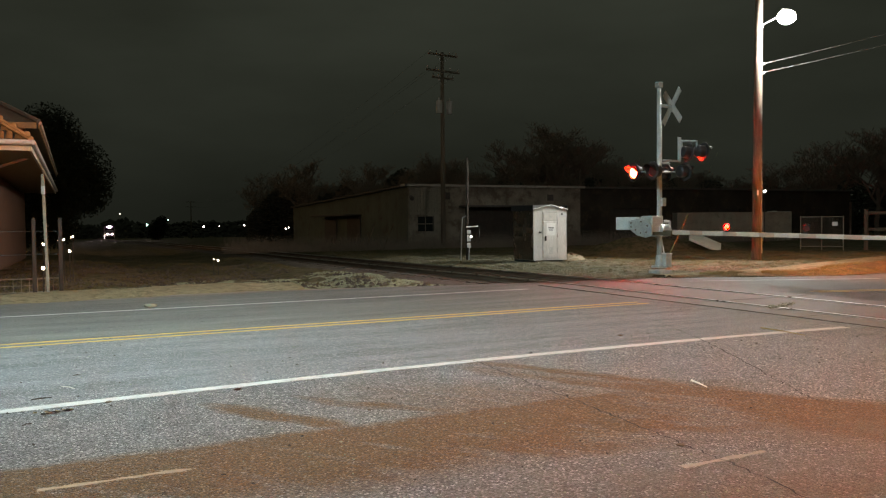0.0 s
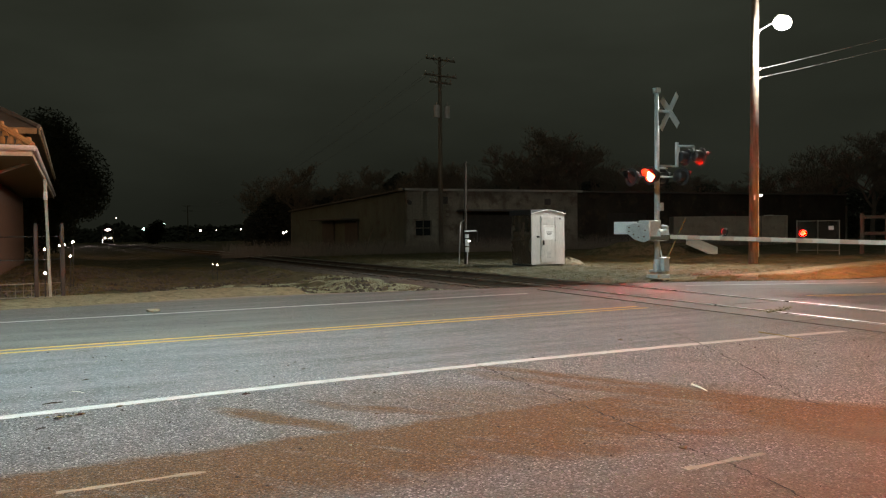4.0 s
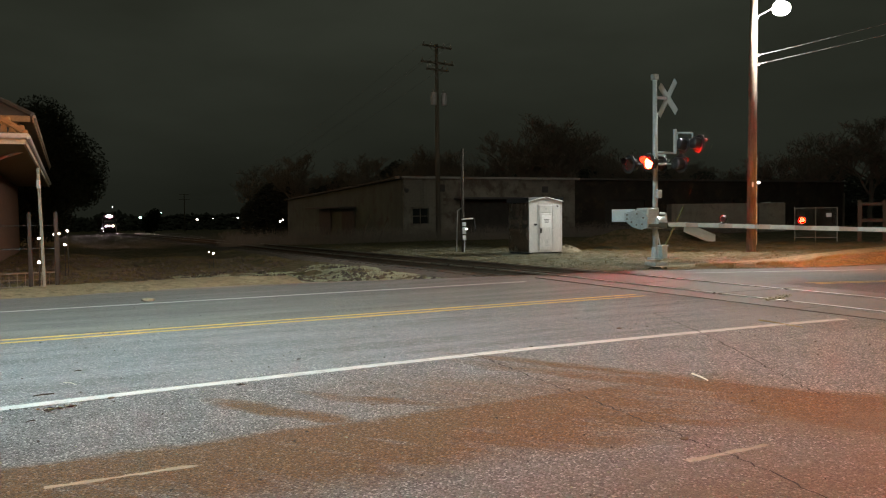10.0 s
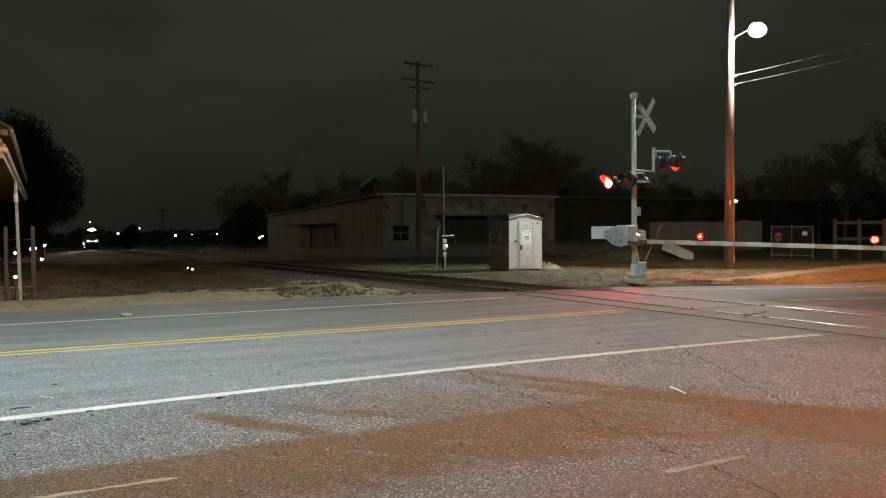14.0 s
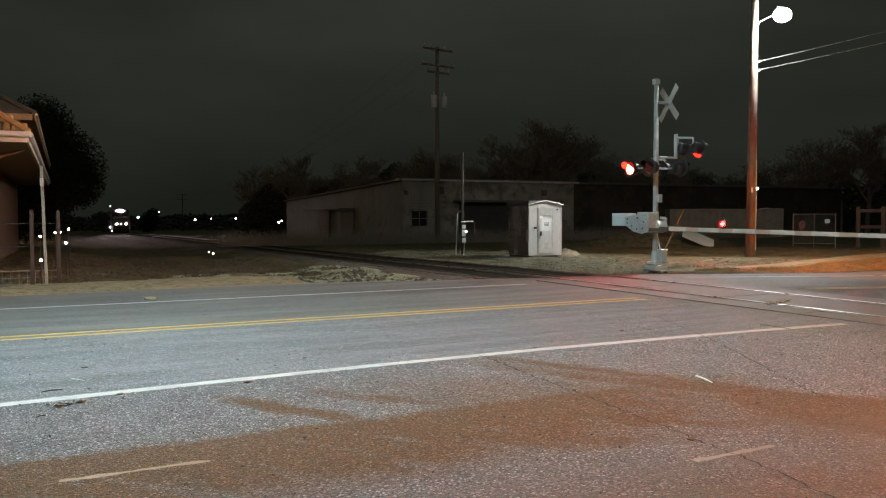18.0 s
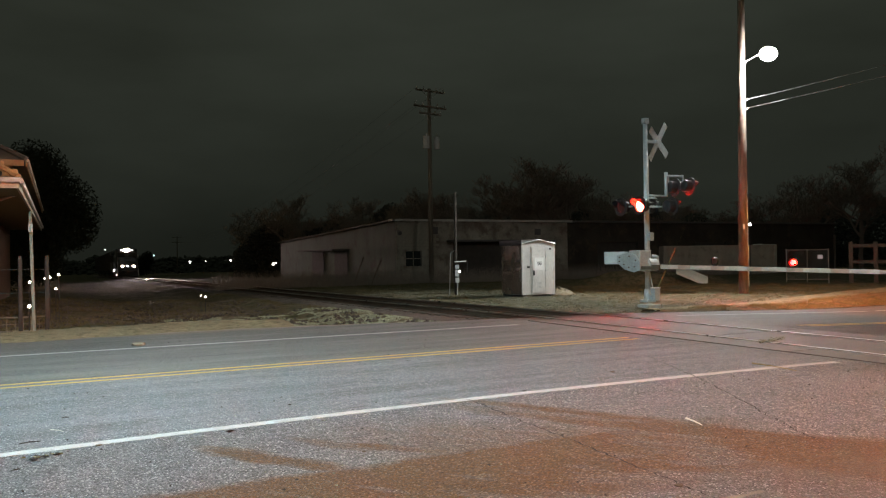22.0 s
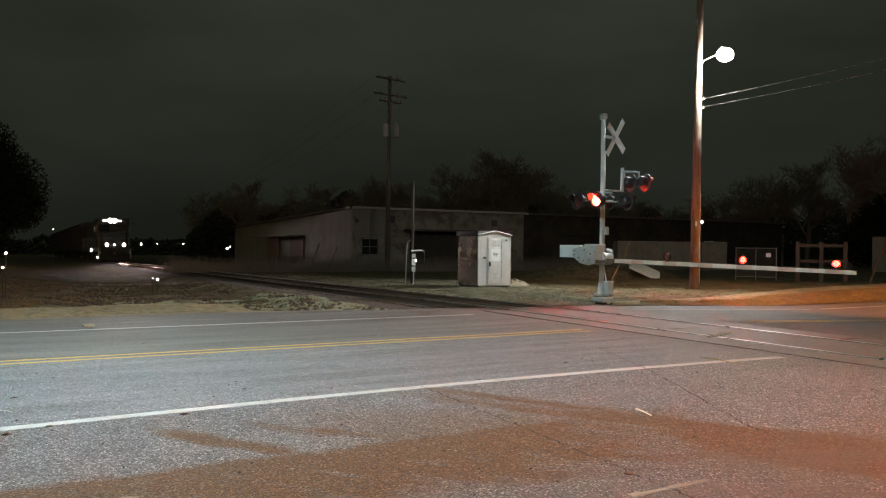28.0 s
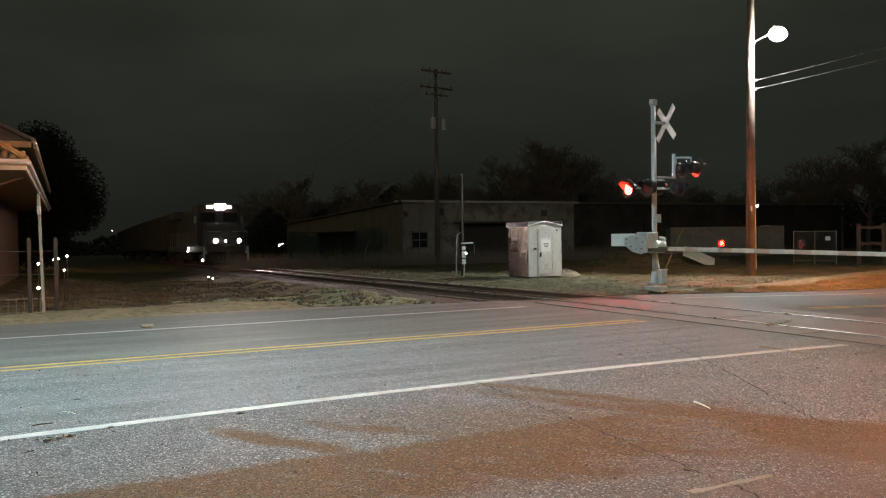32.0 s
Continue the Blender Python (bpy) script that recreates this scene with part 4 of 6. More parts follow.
def lamp_pole():
    x, y = 11.385, 30.3
    z = gz(x, y) - 0.1
    t = thing("lamp_pole", pose(x, y, z), "weathered wooden utility pole with a bright white lamp", "lamp pole")
    smooth(part("pole", R((0, 0, 0), (0.1, 0.02, 13.2), 0.175, 0.11, 14), M_POLE, t))
    part("lamp_arm", rod(R((0.07, 0, 8.2), (0.22, -0.02, 8.55), 0.03), (0.22, -0.02, 8.55), (0.62, -0.6, 8.74), 0.03), M_GALV, t)
    part("lamp_head", rod(B(0.70, -0.75, 8.74, 0.42, 0.24, 0.12, bevel=0.04), (0.62, -0.7, 8.82), (0.62, -0.7, 8.94), 0.07, 0.05, 12), M_GALV, t)
    # glowing globe swollen past the lamp head to give the glare a shape
    g = bmesh.new()
    bmesh.ops.create_uvsphere(g, u_segments=18, v_segments=12, radius=0.27)
    bmesh.ops.transform(g, matrix=Matrix.Translation((0.72, -0.82, 8.62)) @ Matrix.Diagonal((1.15, 1, 0.92, 1)), verts=g.verts)
    part("lamp_globe", g, M_POLEGLOBE, t, "glowing white globe as large as the lamp's glare").visible_shadow = False
    for zz in (7.1, 6.78):
        part("insulator", rod(R((0.1, 0, zz), (0.26, -0.03, zz + 0.02), 0.02), (0.24, -0.03, zz), (0.24, -0.03, zz + 0.1), 0.035, 0.02, 8), M_CERAMIC, t)
    part("conduit", rod(bmesh.new(), (0.17, -0.06, 0.3), (0.14, -0.05, 7.0), 0.02), M_GALV, t)
    part("ground_plate", B(-0.02, -0.17, 2.4, 0.06, 0.012, 0.18), M_GALV, t)
    a = Vector((x, y, z))
    for zz, end in ((7.15, (40, 46, 15.9)), (6.84, (40, 44.8, 14.9))):
        wire("service_cable", a + Vector((0.25, -0.03, zz)), end, 0.25, 0.013, "thin service cable running off the lamp pole", M_GALV)


lamp_pole()


def utility_pole(x, y, h, label, arms, boxes, turn=0.0, scale=1.0):
    z = gz(x, y) - 0.3
    t = thing("utility_pole", pose(x, y, z, 0, 0, turn), label, "utility pole", "utility poles")
    smooth(part("pole", R((0, 0, 0), (0.02, 0, h), 0.17 * scale, 0.11 * scale, 10), M_DARKPOLE, t))
    for zz, half in arms:
        bar = part("crossarm", B(0, -0.12, h - zz, 2 * half, 0.1, 0.12, bevel=0.01), M_DARKPOLE, t)
        for k in (-0.92, -0.45, 0.45, 0.92):
            part("insulator", rod(R((k * half, -0.12, h - zz + 0.1), (k * half, -0.12, h - zz + 0.2), 0.02), (k * half, -0.12, h - zz + 0.18), (k * half, -0.12, h - zz + 0.32), 0.05, 0.03, 8), M_CERAMIC, bar)
        part("brace", rod(R((-half * 0.5, -0.1, h - zz), (0, -0.1, h - zz - 0.5), 0.015), (half * 0.5, -0.1, h - zz), (0, -0.1, h - zz - 0.5), 0.015), M_GALV, t)
    for k in boxes:
        can = part("transformer", R((k, -0.2, h - 4.0), (k, -0.2, h - 3.2), 0.2, 0.2, 14), M_GALV, t, "grey pole transformer")
        part("bushing", R((k, -0.2, h - 3.2), (k, -0.2, h - 2.98), 0.03), M_CERAMIC, can)
    return Vector((x, y, z + h))


top = utility_pole(0.0, 55.1, 13.1, "tall dark utility pole with crossarms and transformers", ((0.25, 1.2), (1.3, 1.35), (1.75, 0.9)), (-0.42, 0.45), 38)
far_top = utility_pole(-72, 238, 11.0, "distant dark utility pole with two crossarms", ((0.3, 1.3), (1.7, 1.5)), (), 10, 1.2)
for k, dz in ((-0.9, 0.0), (0.9, 0.0), (-1.0, -1.2), (1.0, -1.2)):
    wire("power_line", top + Vector((k, -0.12, dz + 0.05)), far_top + Vector((k * 1.3, -0.12, dz - 0.1)), 3.5, 0.006, "thin power line strung from the utility pole")


def meter_pole():
    x, y = 1.0, 34.8
    z = gz(x, y) - 0.08
    t = thing("meter_pole", pose(x, y, z), "thin dark wooden pole with meter boxes and a conduit post", "pole")
    smooth(part("pole", R((0, 0, 0), (0.02, 0, 4.3), 0.062, 0.05, 10), M_TIE, t))
    part("post", R((-0.27, 0.05, 0), (-0.2, 0.05, 1.75), 0.025), M_GALV, t)
    part("canopy", B(0.27, 0, 1.36, 0.5, 0.3, 0.05, Matrix.Rotation(radians(-3), 4, "Y"), bevel=0.01), M_PLASTICWHITE, t, "small pale hood")
    for zz, h in ((0.52, 0.2), (0.78, 0.28), (1.1, 0.16)):
        part("meter_box", B(0.06, -0.1, zz, 0.16, 0.11, h, bevel=0.012), M_GALV, t)
    g = bmesh.new()
    bmesh.ops.create_uvsphere(g, u_segments=10, v_segments=6, radius=0.035)
    bmesh.ops.transform(g, matrix=Matrix.Translation((0.16, -0.15, 0.98)), verts=g.verts)
    part("indicator", g, M_STEP, t, "small lit indicator")
    part("conduit", R((0.05, -0.12, 0.0), (0.08, -0.12, 0.52), 0.02), M_GALV, t)
    part("post_brace", R((-0.2, 0.05, 1.75), (0.02, 0, 1.9), 0.02), M_GALV, t)
    part("drop_arm", R((0.5, 0, 1.4), (0.52, 0, 0.95), 0.018), M_BLACK, t)


meter_pole()


def guy_guard(x, y, dx, dy, h, material, label, r=0.035):
    t = thing("guy_guard", pose(x, y, gz(x, y) - 0.05), label, "guy wire", "guy wires")
    part("guard", R((0, 0, 0), (dx, dy, h), r), material, t)
    part("guy_wire", R((dx, dy, h), (dx * 2.2, dy * 2.2, h * 2.2), 0.0015, 0.0015, 5), M_GUARD, t)


guy_guard(6.86, 26.0, 0.8, 0.1, 1.62, M_GUARD, "dull olive plastic guard on a leaning guy wire", 0.028)
guy_guard(-4.9, 52.5, 0.62, 0.1, 1.75, M_POLE, "pale guard on a leaning guy wire")
guy_guard(-3.8, 52.5, 0.66, 0.1, 1.6, M_POLE, "pale guard on a leaning guy wire")

# ---- warehouse beyond the track ----
def warehouse():
    x, y = -2.4, 56.8
    yaw = 26.0
    z = gz(x, y) - 0.5
    t = thing("warehouse", pose(x, y, z, 0, 0, yaw), "long low warehouse of weathered block and painted metal", "warehouse")
    L, D, Hf, Hb = 44.0, 28.0, 4.65, 3.7
    # front wall with its openings
    holes = [(0.75, 1.95, 1.55, 2.6), (4.4, 11.5, 0.0, 3.2), (17.0, 21.0, 0.0, 3.1), (27.0, 30.5, 0.0, 3.1)]
    xs = sorted({0, 14.2, L, *[h[0] for h in holes], *[h[1] for h in holes]})
    front = new("front_wall")
    front.parent = t
    front["label"] = "stained block front wall with dock openings"
    for a, b in zip(xs, xs[1:]):
        h = next((h for h in holes if h[0] <= a and b <= h[1]), None)
        for z0, z1 in (((0, h[2]), (h[3], Hf)) if h else ((0, Hf),)):
            if z1 > z0:
                # right of 14 m the lack of light is painted as a darker wall
                part("wall_section", B((a + b) / 2, 0.15, z0, b - a, 0.3, z1 - z0), M_BLOCK if a < 14 else M_UNLITWALL, front, "" if a < 14 else "unlit wall section with its darkness in the colour")
    part("window", B(1.35, 0.2, 1.56, 1.18, 0.06, 1.02), M_GLASS, front)
    part("window_bars", box(box(B(1.35, 0.1, 1.56, 0.05, 0.05, 1.02), 1.35, 0.1, 2.05, 1.18, 0.05, 0.05), 1.35, 0.06, 1.48, 1.4, 0.14, 0.08), M_BLOCK, front)
    for a, b, z0, z1 in holes[1:]:
        part("dock_door", B((a + b) / 2, 0.24, 0, b - a, 0.06, z1), M_VOID, front, "dark recessed dock door")
    part("dock_canopy", B(7.7, -0.55, 3.2, 7.6, 1.1, 0.14, bevel=0.02), M_ROOFDARK, t, "dark canopy over the dock")
    # block courses that stand proud where the stain shows them
    blocks = []
    for j in range(9):
        for i in range(7):
            bx, bz = 0.28 + 0.43 * i + (0.2 if j % 2 else 0), 2.7 + 0.2 * j
            if bz < Hf - 0.25:
                blocks.append((bx, bz))
    first = None
    for bx, bz in blocks:
        q = Matrix.Translation((bx, -0.003 - random.uniform(0, 0.012), bz))
        if first is None:
            first = part("block", B(0, 0, 0, 0.41, 0.04, 0.185, bevel=0.006), M_BLOCK, front)
            first.matrix_basis = q
        else:
            again(first, front, q)
    part("wall_vent", B(11.5, -0.02, 3.7, 0.5, 0.08, 0.45), M_ROOFDARK, t)
    part("wall_vent", B(2.95, -0.02, 3.75, 0.5, 0.08, 0.5), M_ROOFDARK, t)
    part("wall_lamp", R((0.15, -0.1, 3.95), (0.15, -0.4, 3.8), 0.12, 0.16, 10), M_ROOFDARK, t)
    # side wall of ribbed metal, falling towards the back
    bm = bmesh.new()
    k = 112
    rows = []
    for i in range(k + 1):
        d = D * i / k
        off = 0.008 if i % 4 in (1, 2) else 0.0
        rows.append([bm.verts.new((-off, d, 0)), bm.verts.new((-off, d, Hf + (Hb - Hf) * d / D))])
    for p, q in zip(rows, rows[1:]):
        bm.faces.new((p[0], p[1], q[1], q[0]))
    part("side_wall", bm, M_CORRUGATED, t, "green-grey ribbed metal side wall")
    part("back_wall", box(B(L / 2, D, 0, L, 0.3, Hb), L, D / 2, 0, 0.3, D, Hb), M_BLOCK, t)
    part("side_canopy", B(-0.7, 13.5, 2.75, 1.4, 9.0, 0.12, Matrix.Identity(4), bevel=0.02), M_ROOFDARK, t, "dark canopy on the side wall")
    for d in (10.6, 16.4):
        part("side_door", B(-0.09, d, 0.5, 0.06, 3.0, 2.2), M_ROOFDARK, t)
    bm = bmesh.new()
    vs = [bm.verts.new(v) for v in ((-0.35, -0.35, Hf), (L, -0.35, Hf), (L, D, Hb), (-0.35, D, Hb), (-0.35, -0.35, Hf + 0.12), (L, -0.35, Hf + 0.12), (L, D, Hb + 0.12), (-0.35, D, Hb + 0.12))]
    for f in ((3, 2, 1, 0), (4, 5, 6, 7), (0, 1, 5, 4), (1, 2, 6, 5), (2, 3, 7, 6), (3, 0, 4, 7)):
        bm.faces.new([vs[i] for i in f])
    part("roof", bm, M_ROOFDARK, t)
    part("eave_trim", box(B(7.1, -0.37, Hf - 0.02, 14.6, 0.03, 0.16), -0.37, 0, Hf - 0.02, 0.03, 0.7, 0.16), M_CONCRETE, t, "dull metal eave trim")
    part("downpipe", R((0.05, -0.1, 0), (0.05, -0.1, Hf), 0.06), M_BLOCK, t)


warehouse()


# ---- brick depot with tiled hip roof, aligned with the track ----
def depot():
    ex, ey = -9.87, 20.0                  # the eave's corner
    z = gz(ex, ey)
    t = thing("depot", pose(ex, ey, z, 0, 0, TRACK_YAW - 1.1), "old brick depot with terracotta tiled hip roof and deep eaves", "house")
    # local x runs across the track (towards it), y along the track (away); the corner is the origin
    L, W, H = 30.0, 9.0, 3.38
    over = 1.5
    part("wall", box(B(-W / 2, over + 0.15, -0.3, W - 2 * over, 0.3, H + 0.1), -over - 0.15, L / 2, -0.3, 0.3, L - 2 * over, H + 0.1), M_BRICK, t, "dark brick wall")
    part("back_wall", box(B(-W / 2, L - over - 0.15, -0.3, W - 2 * over, 0.3, H + 0.1), -W + over + 0.15, L / 2, -0.3, 0.3, L - 2 * over, H + 0.1), M_BRICK, t)
    part("soffit", B(-W / 2, L / 2, H - 0.12, W - 0.1, L - 0.1, 0.05), M_SOFFIT, t, "brown boarded soffit")
    part("fascia", box(B(-W / 2, 0.02, H - 0.16, W, 0.05, 0.24), 0, L / 2, H - 0.16, 0.05, L, 0.24), M_CREAM, t, "cream fascia board")
    bm = bmesh.new()
    for a, b in (((-W, -0.06, H + 0.03), (0.06, -0.06, H + 0.03)), ((0.06, -0.06, H + 0.03), (0.06, L, H + 0.03))):
        rod(bm, a, b, 0.07, 0.07, 10)
    part("gutter", bm, M_PLASTICWHITE, t, "white half-round gutter")
    part("downpipe", rod(R((0.06, 3.2, H), (-over + 0.1, 3.2, H - 0.55), 0.04), (-over + 0.1, 3.2, H - 0.55), (-over + 0.1, 3.2, -0.2), 0.04), M_CREAM, t)
    # lower roof: hip towards the viewer and towards the track
    rise, run = 1.7, 2.4
    bm = bmesh.new()
    z0, z1 = H + 0.05, H + 0.05 + rise
    o = [bm.verts.new(v) for v in ((-W, 0, z0), (0, 0, z0), (0, L, z0), (-W, L, z0))]
    i = [bm.verts.new(v) for v in ((-W + run, run, z1), (-run, run, z1), (-run, L - run, z1), (-W + run, L - run, z1))]
    for k in range(4):
        bm.faces.new((o[k], o[(k + 1) % 4], i[(k + 1) % 4], i[k]))
    bm.faces.new(i)
    part("roof", bm, M_ROOFDARK, t)
    tile = None
    # curved tiles in rows up the two slopes that show
    def tile_mesh():
        b = bmesh.new()
        r = []
        for yy, w in ((0, 0.085), (0.36, 0.07)):
            r.append([b.verts.new((math.sin(a) * w, yy, math.cos(a) * 0.05)) for a in [radians(-90 + 30 * q) for q in range(7)]])
        for q in range(6):
            b.faces.new((r[0][q], r[0][q + 1], r[1][q + 1], r[1][q]))
        return b
    pitch = math.degrees(math.atan2(rise, run))
    n_rows = 9
    count = 0
    for j in range(n_rows):
        d = 0.02 + j * 0.31
        zz = z0 + d * rise / run + 0.02
        for k in range(60):
            # front slope
            x = -0.05 - d - k * 0.19
            if x < -7.2 or count > 290:
                break
            q = Matrix.Translation((x, d, zz)) @ Matrix.Rotation(radians(pitch), 4, "X")
            if tile is None:
                tile = part("roof_tile", tile_mesh(), M_TILE, t)
                tile.matrix_basis = q
            else:
                again(tile, t, q)
            count += 1
    bm = bmesh.new()
    for j in range(n_rows):
        d = 0.02 + j * 0.31
        zz = z0 + d * rise / run + 0.02
        k = 0
        while d + 0.1 + k * 0.19 < L - d:
            m = Matrix.Translation((-d, d + 0.1 + k * 0.19, zz)) @ Matrix.Rotation(radians(90), 4, "Z") @ Matrix.Rotation(radians(pitch), 4, "X")
            r = []
            for yy, w in ((0, 0.085), (0.36, 0.07)):
                r.append([bm.verts.new(m @ Vector((math.sin(a) * w, yy, math.cos(a) * 0.05))) for a in [radians(-90 + 45 * q) for q in range(5)]])
            for q in range(4):
                bm.faces.new((r[0][q], r[0][q + 1], r[1][q + 1], r[1][q]))
            k += 1
    tagged(part("side_tiles", bm, M_TILE, t), kind="stuff")
    part("hip_ridge", R((0.02, -0.02, z0 + 0.05), (-run, run, z1 + 0.05), 0.09, 0.09, 8), M_TILE, t)
    # main roof behind the tiled one: higher eaves that run on along the track
    bm = bmesh.new()
    y0, hz, hw = 4.3, 4.36, W / 2
    vs = [bm.verts.new(v) for v in ((-W, y0, hz), (0.05, y0, hz), (0.05, L, hz), (-W, L, hz), (-hw, y0 + hw, hz + 2.7), (-hw, L - hw, hz + 2.7))]
    for f in ((0, 1, 4), (1, 2, 5, 4), (2, 3, 5), (3, 0, 4, 5), (3, 2, 1, 0)):
        bm.faces.new([vs[q] for q in f])
    part("upper_roof", bm, M_ROOFDARK, t, "dark shingled main roof")
    part("upper_wall", box(B(-hw, y0 + 0.5, H, W - 1.0, 0.2, hz - H - 0.02), -0.45, (y0 + L) / 2, H, 0.2, L - y0 - 1.0, hz - H - 0.02), M_SOFFIT, t)
    # upper fascia takes the soffit brown: its unlit front is put into the colour
    part("upper_fascia", B(-hw, y0 - 0.02, hz - 0.16, W, 0.04, 0.17), M_SOFFIT, t)
    part("upper_fascia", B(0.06, (y0 + L) / 2, hz - 0.16, 0.03, L - y0, 0.15), M_SOFFIT, t)
    part("upper_gutter", R((0.1, y0, hz), (0.1, L, hz), 0.045, 0.045, 8), M_CREAM, t, "pale gutter on the upper eave")
    part("ridge_cap", R((0.06, y0 - 0.02, hz + 0.04), (-hw, y0 + hw, hz + 2.74), 0.08, 0.08, 8), M_ROOFDARK, t)
    for xx in (-2.35, -4.4):
        w = part("window", B(xx, over - 0.005, 1.0, 0.85, 0.05, 1.35), M_GLASS, t, "dark sash window")
        part("window_frame", box(box(box(B(xx - 0.46, over - 0.02, 0.95, 0.08, 0.08, 1.45), xx + 0.46, over - 0.02, 0.95, 0.08, 0.08, 1.45), xx, over - 0.02, 2.32, 1.0, 0.08, 0.08), xx, over - 0.02, 1.62, 0.85, 0.06, 0.05), M_CREAM, w)
        part("window_sill", B(xx, over - 0.06, 0.88, 1.1, 0.16, 0.07, bevel=0.01), M_CONCRETE, w)


depot()

# leaning post, iron fence and garden lamps before the depot
def lean_post():
    x, y = -7.75, 16.3
    t = thing("sign_post", pose(x, y, gz(x, y) - 0.05), "pale galvanised post leaning beside the road", "post")
    part("post", box(B(0, 0, 0, 0.048, 0.035, 2.45, Matrix.Rotation(radians(-1.5), 4, "Y")), 0, 0.03, 0, 0.02, 0.03, 2.45, Matrix.Rotation(radians(-1.5), 4, "Y")), M_DULLSTEEL, t)
    part("bracket", B(0.01, -0.03, 2.05, 0.055, 0.06, 0.16, Matrix.Rotation(radians(-1.5), 4, "Y")), M_GALV, t)


lean_post()


def fence():
    t = thing("wire_fence", pose(-8.05, 17.5, gz(-8.05, 17.5), 0, 0, 29), "low wire panel fence between dark iron posts", "fence")
    for k in (0.0, -0.5, -2.2, -3.9, -5.6):
        part("fence_post", box(B(k, 0, -0.1, 0.08, 0.08, 1.62, bevel=0.01), k, 0, 1.5, 0.06, 0.06, 0.06), M_IRON, t)
    part("rail", rod(R((-6, 0, 0.30), (0, 0, 0.30), 0.014), (-6, 0, 0.02), (0, 0, 0.02), 0.014), M_DARKPOLE, t)
    for i in range(40):
        part("fence_wire", R((-6 + i * 0.15, 0, 0.0), (-6 + i * 0.15, 0, 0.31), 0.006, 0.006, 5), M_DARKPOLE, t)
    part("fence_wire", R((-6, 0, 0.16), (0, 0, 0.16), 0.006, 0.006, 5), M_DARKPOLE, t)
    part("top_cable", rod(R((-6, 0, 1.28), (0, 0, 1.28), 0.008), (-6, 0, 0.8), (0, 0, 0.8), 0.008), M_IRON, t)


fence()


def small_lamp(x, y, z, r, name="garden_lamp", label="small lit white garden lamp on a thin stem", group="garden lamps", material=None):
    t = thing(name, pose(x, y, gz(x, y)), label, "lamp", group)
    h = z - gz(x, y)
    part("stem", R((0, 0, -0.7), (0, 0, h), max(0.012, r * 0.25), None, 6), M_IRON, t)
    g = bmesh.new()
    bmesh.ops.create_uvsphere(g, u_segments=10, v_segments=6, radius=r)
    bmesh.ops.transform(g, matrix=Matrix.Translation((0, 0, h)), verts=g.verts)
    part("globe", g, material or M_GARDEN, t)


M_GARDEN = glow("lit_garden_lamp", (1.0, 0.9, 0.75), 12)
for x, y, z in ((-9.75, 20.3, 0.92), (-10.15, 22, 0.98), (-10.03, 22, 1.0), (-9.8, 22, 1.07), (-9.88, 22, 0.7), (-8.28, 17.2, 0.5)):
    small_lamp(x, y, z, 0.032)

# lights of the town down the line
M_TOWN = glow("lit_town_lamp", (0.95, 0.97, 1.0), 7)
M_TOWNCYAN = glow("lit_cyan_lamp", (0.45, 0.95, 1.0), 9)
for px, d, h, r, mm in ((-0.388, 330, 5.8, 0.3, M_TOWN), (-0.3554, 300, 1.4, 0.62, M_TOWNCYAN), (-0.3306, 300, 3.1, 0.5, M_TOWNCYAN), (-0.2876, 250, 0.7, 0.5, M_TOWN),
                        (-0.2686, 250, 0.9, 0.2, M_TOWN), (-0.239, 250, 1.0, 0.4, M_TOWN), (-0.2215, 250, 0.97, 0.2, M_TOWN), (-0.2045, 250, 2.77, 0.34, M_TOWN), (-0.1888, 93, 0.8, 0.2, M_TOWN), (-0.1855, 93, 0.95, 0.14, M_TOWN)):
    small_lamp(px * d, d, h, r * 0.62, "town_lamp", "distant white street lamp down the railway line", "distant lamps", mm)
for x, y, z, r in ((-8.4, 31.0, 0.03, 0.035), (-8.62, 31.2, 0.07, 0.02)):
    small_lamp(x, y, z, r, "ground_lamp", "tiny lit white lamp low beside the track", "ground lamps", M_GARDEN)
small_lamp(23.13, 60, 3.4, 0.09, "yard_lamp", "white yard lamp on a dark pole", "yard lamps", M_WHITELAMP)

# ---- yard beyond the road ----
def container(x, y, yaw, L, H):
    t = thing("storage_container", pose(x, y, gz(x, y) - 0.1, 0, 0, yaw), "long pale storage container in a dark yard", "container", "containers")
    bm = bmesh.new()
    k = int(L / 0.28)
    rows = [[bm.verts.new((L * i / k, -0.03 if i % 2 else 0.0, q)) for q in (0, H)] for i in range(k + 1)]
    for p, q in zip(rows, rows[1:]):
        bm.faces.new((p[0], q[0], q[1], p[1]))
    part("front_side", bm, M_CONTAINER, t)
    part("body", B(L / 2, 1.24, 0, L, 2.4, H), M_CONTAINER, t)
    part("roof_edge", B(L / 2, -0.02, H - 0.1, L, 0.12, 0.12), M_CONTAINER, t)
    for xx in (0.08, L - 0.08):
        part("corner_post", B(xx, -0.03, 0, 0.16, 0.1, H), M_CONTAINER, t)


container(18.5, 66, 6, 9.5, 2.35)
container(40.5, 64, 10, 12.2, 2.9)


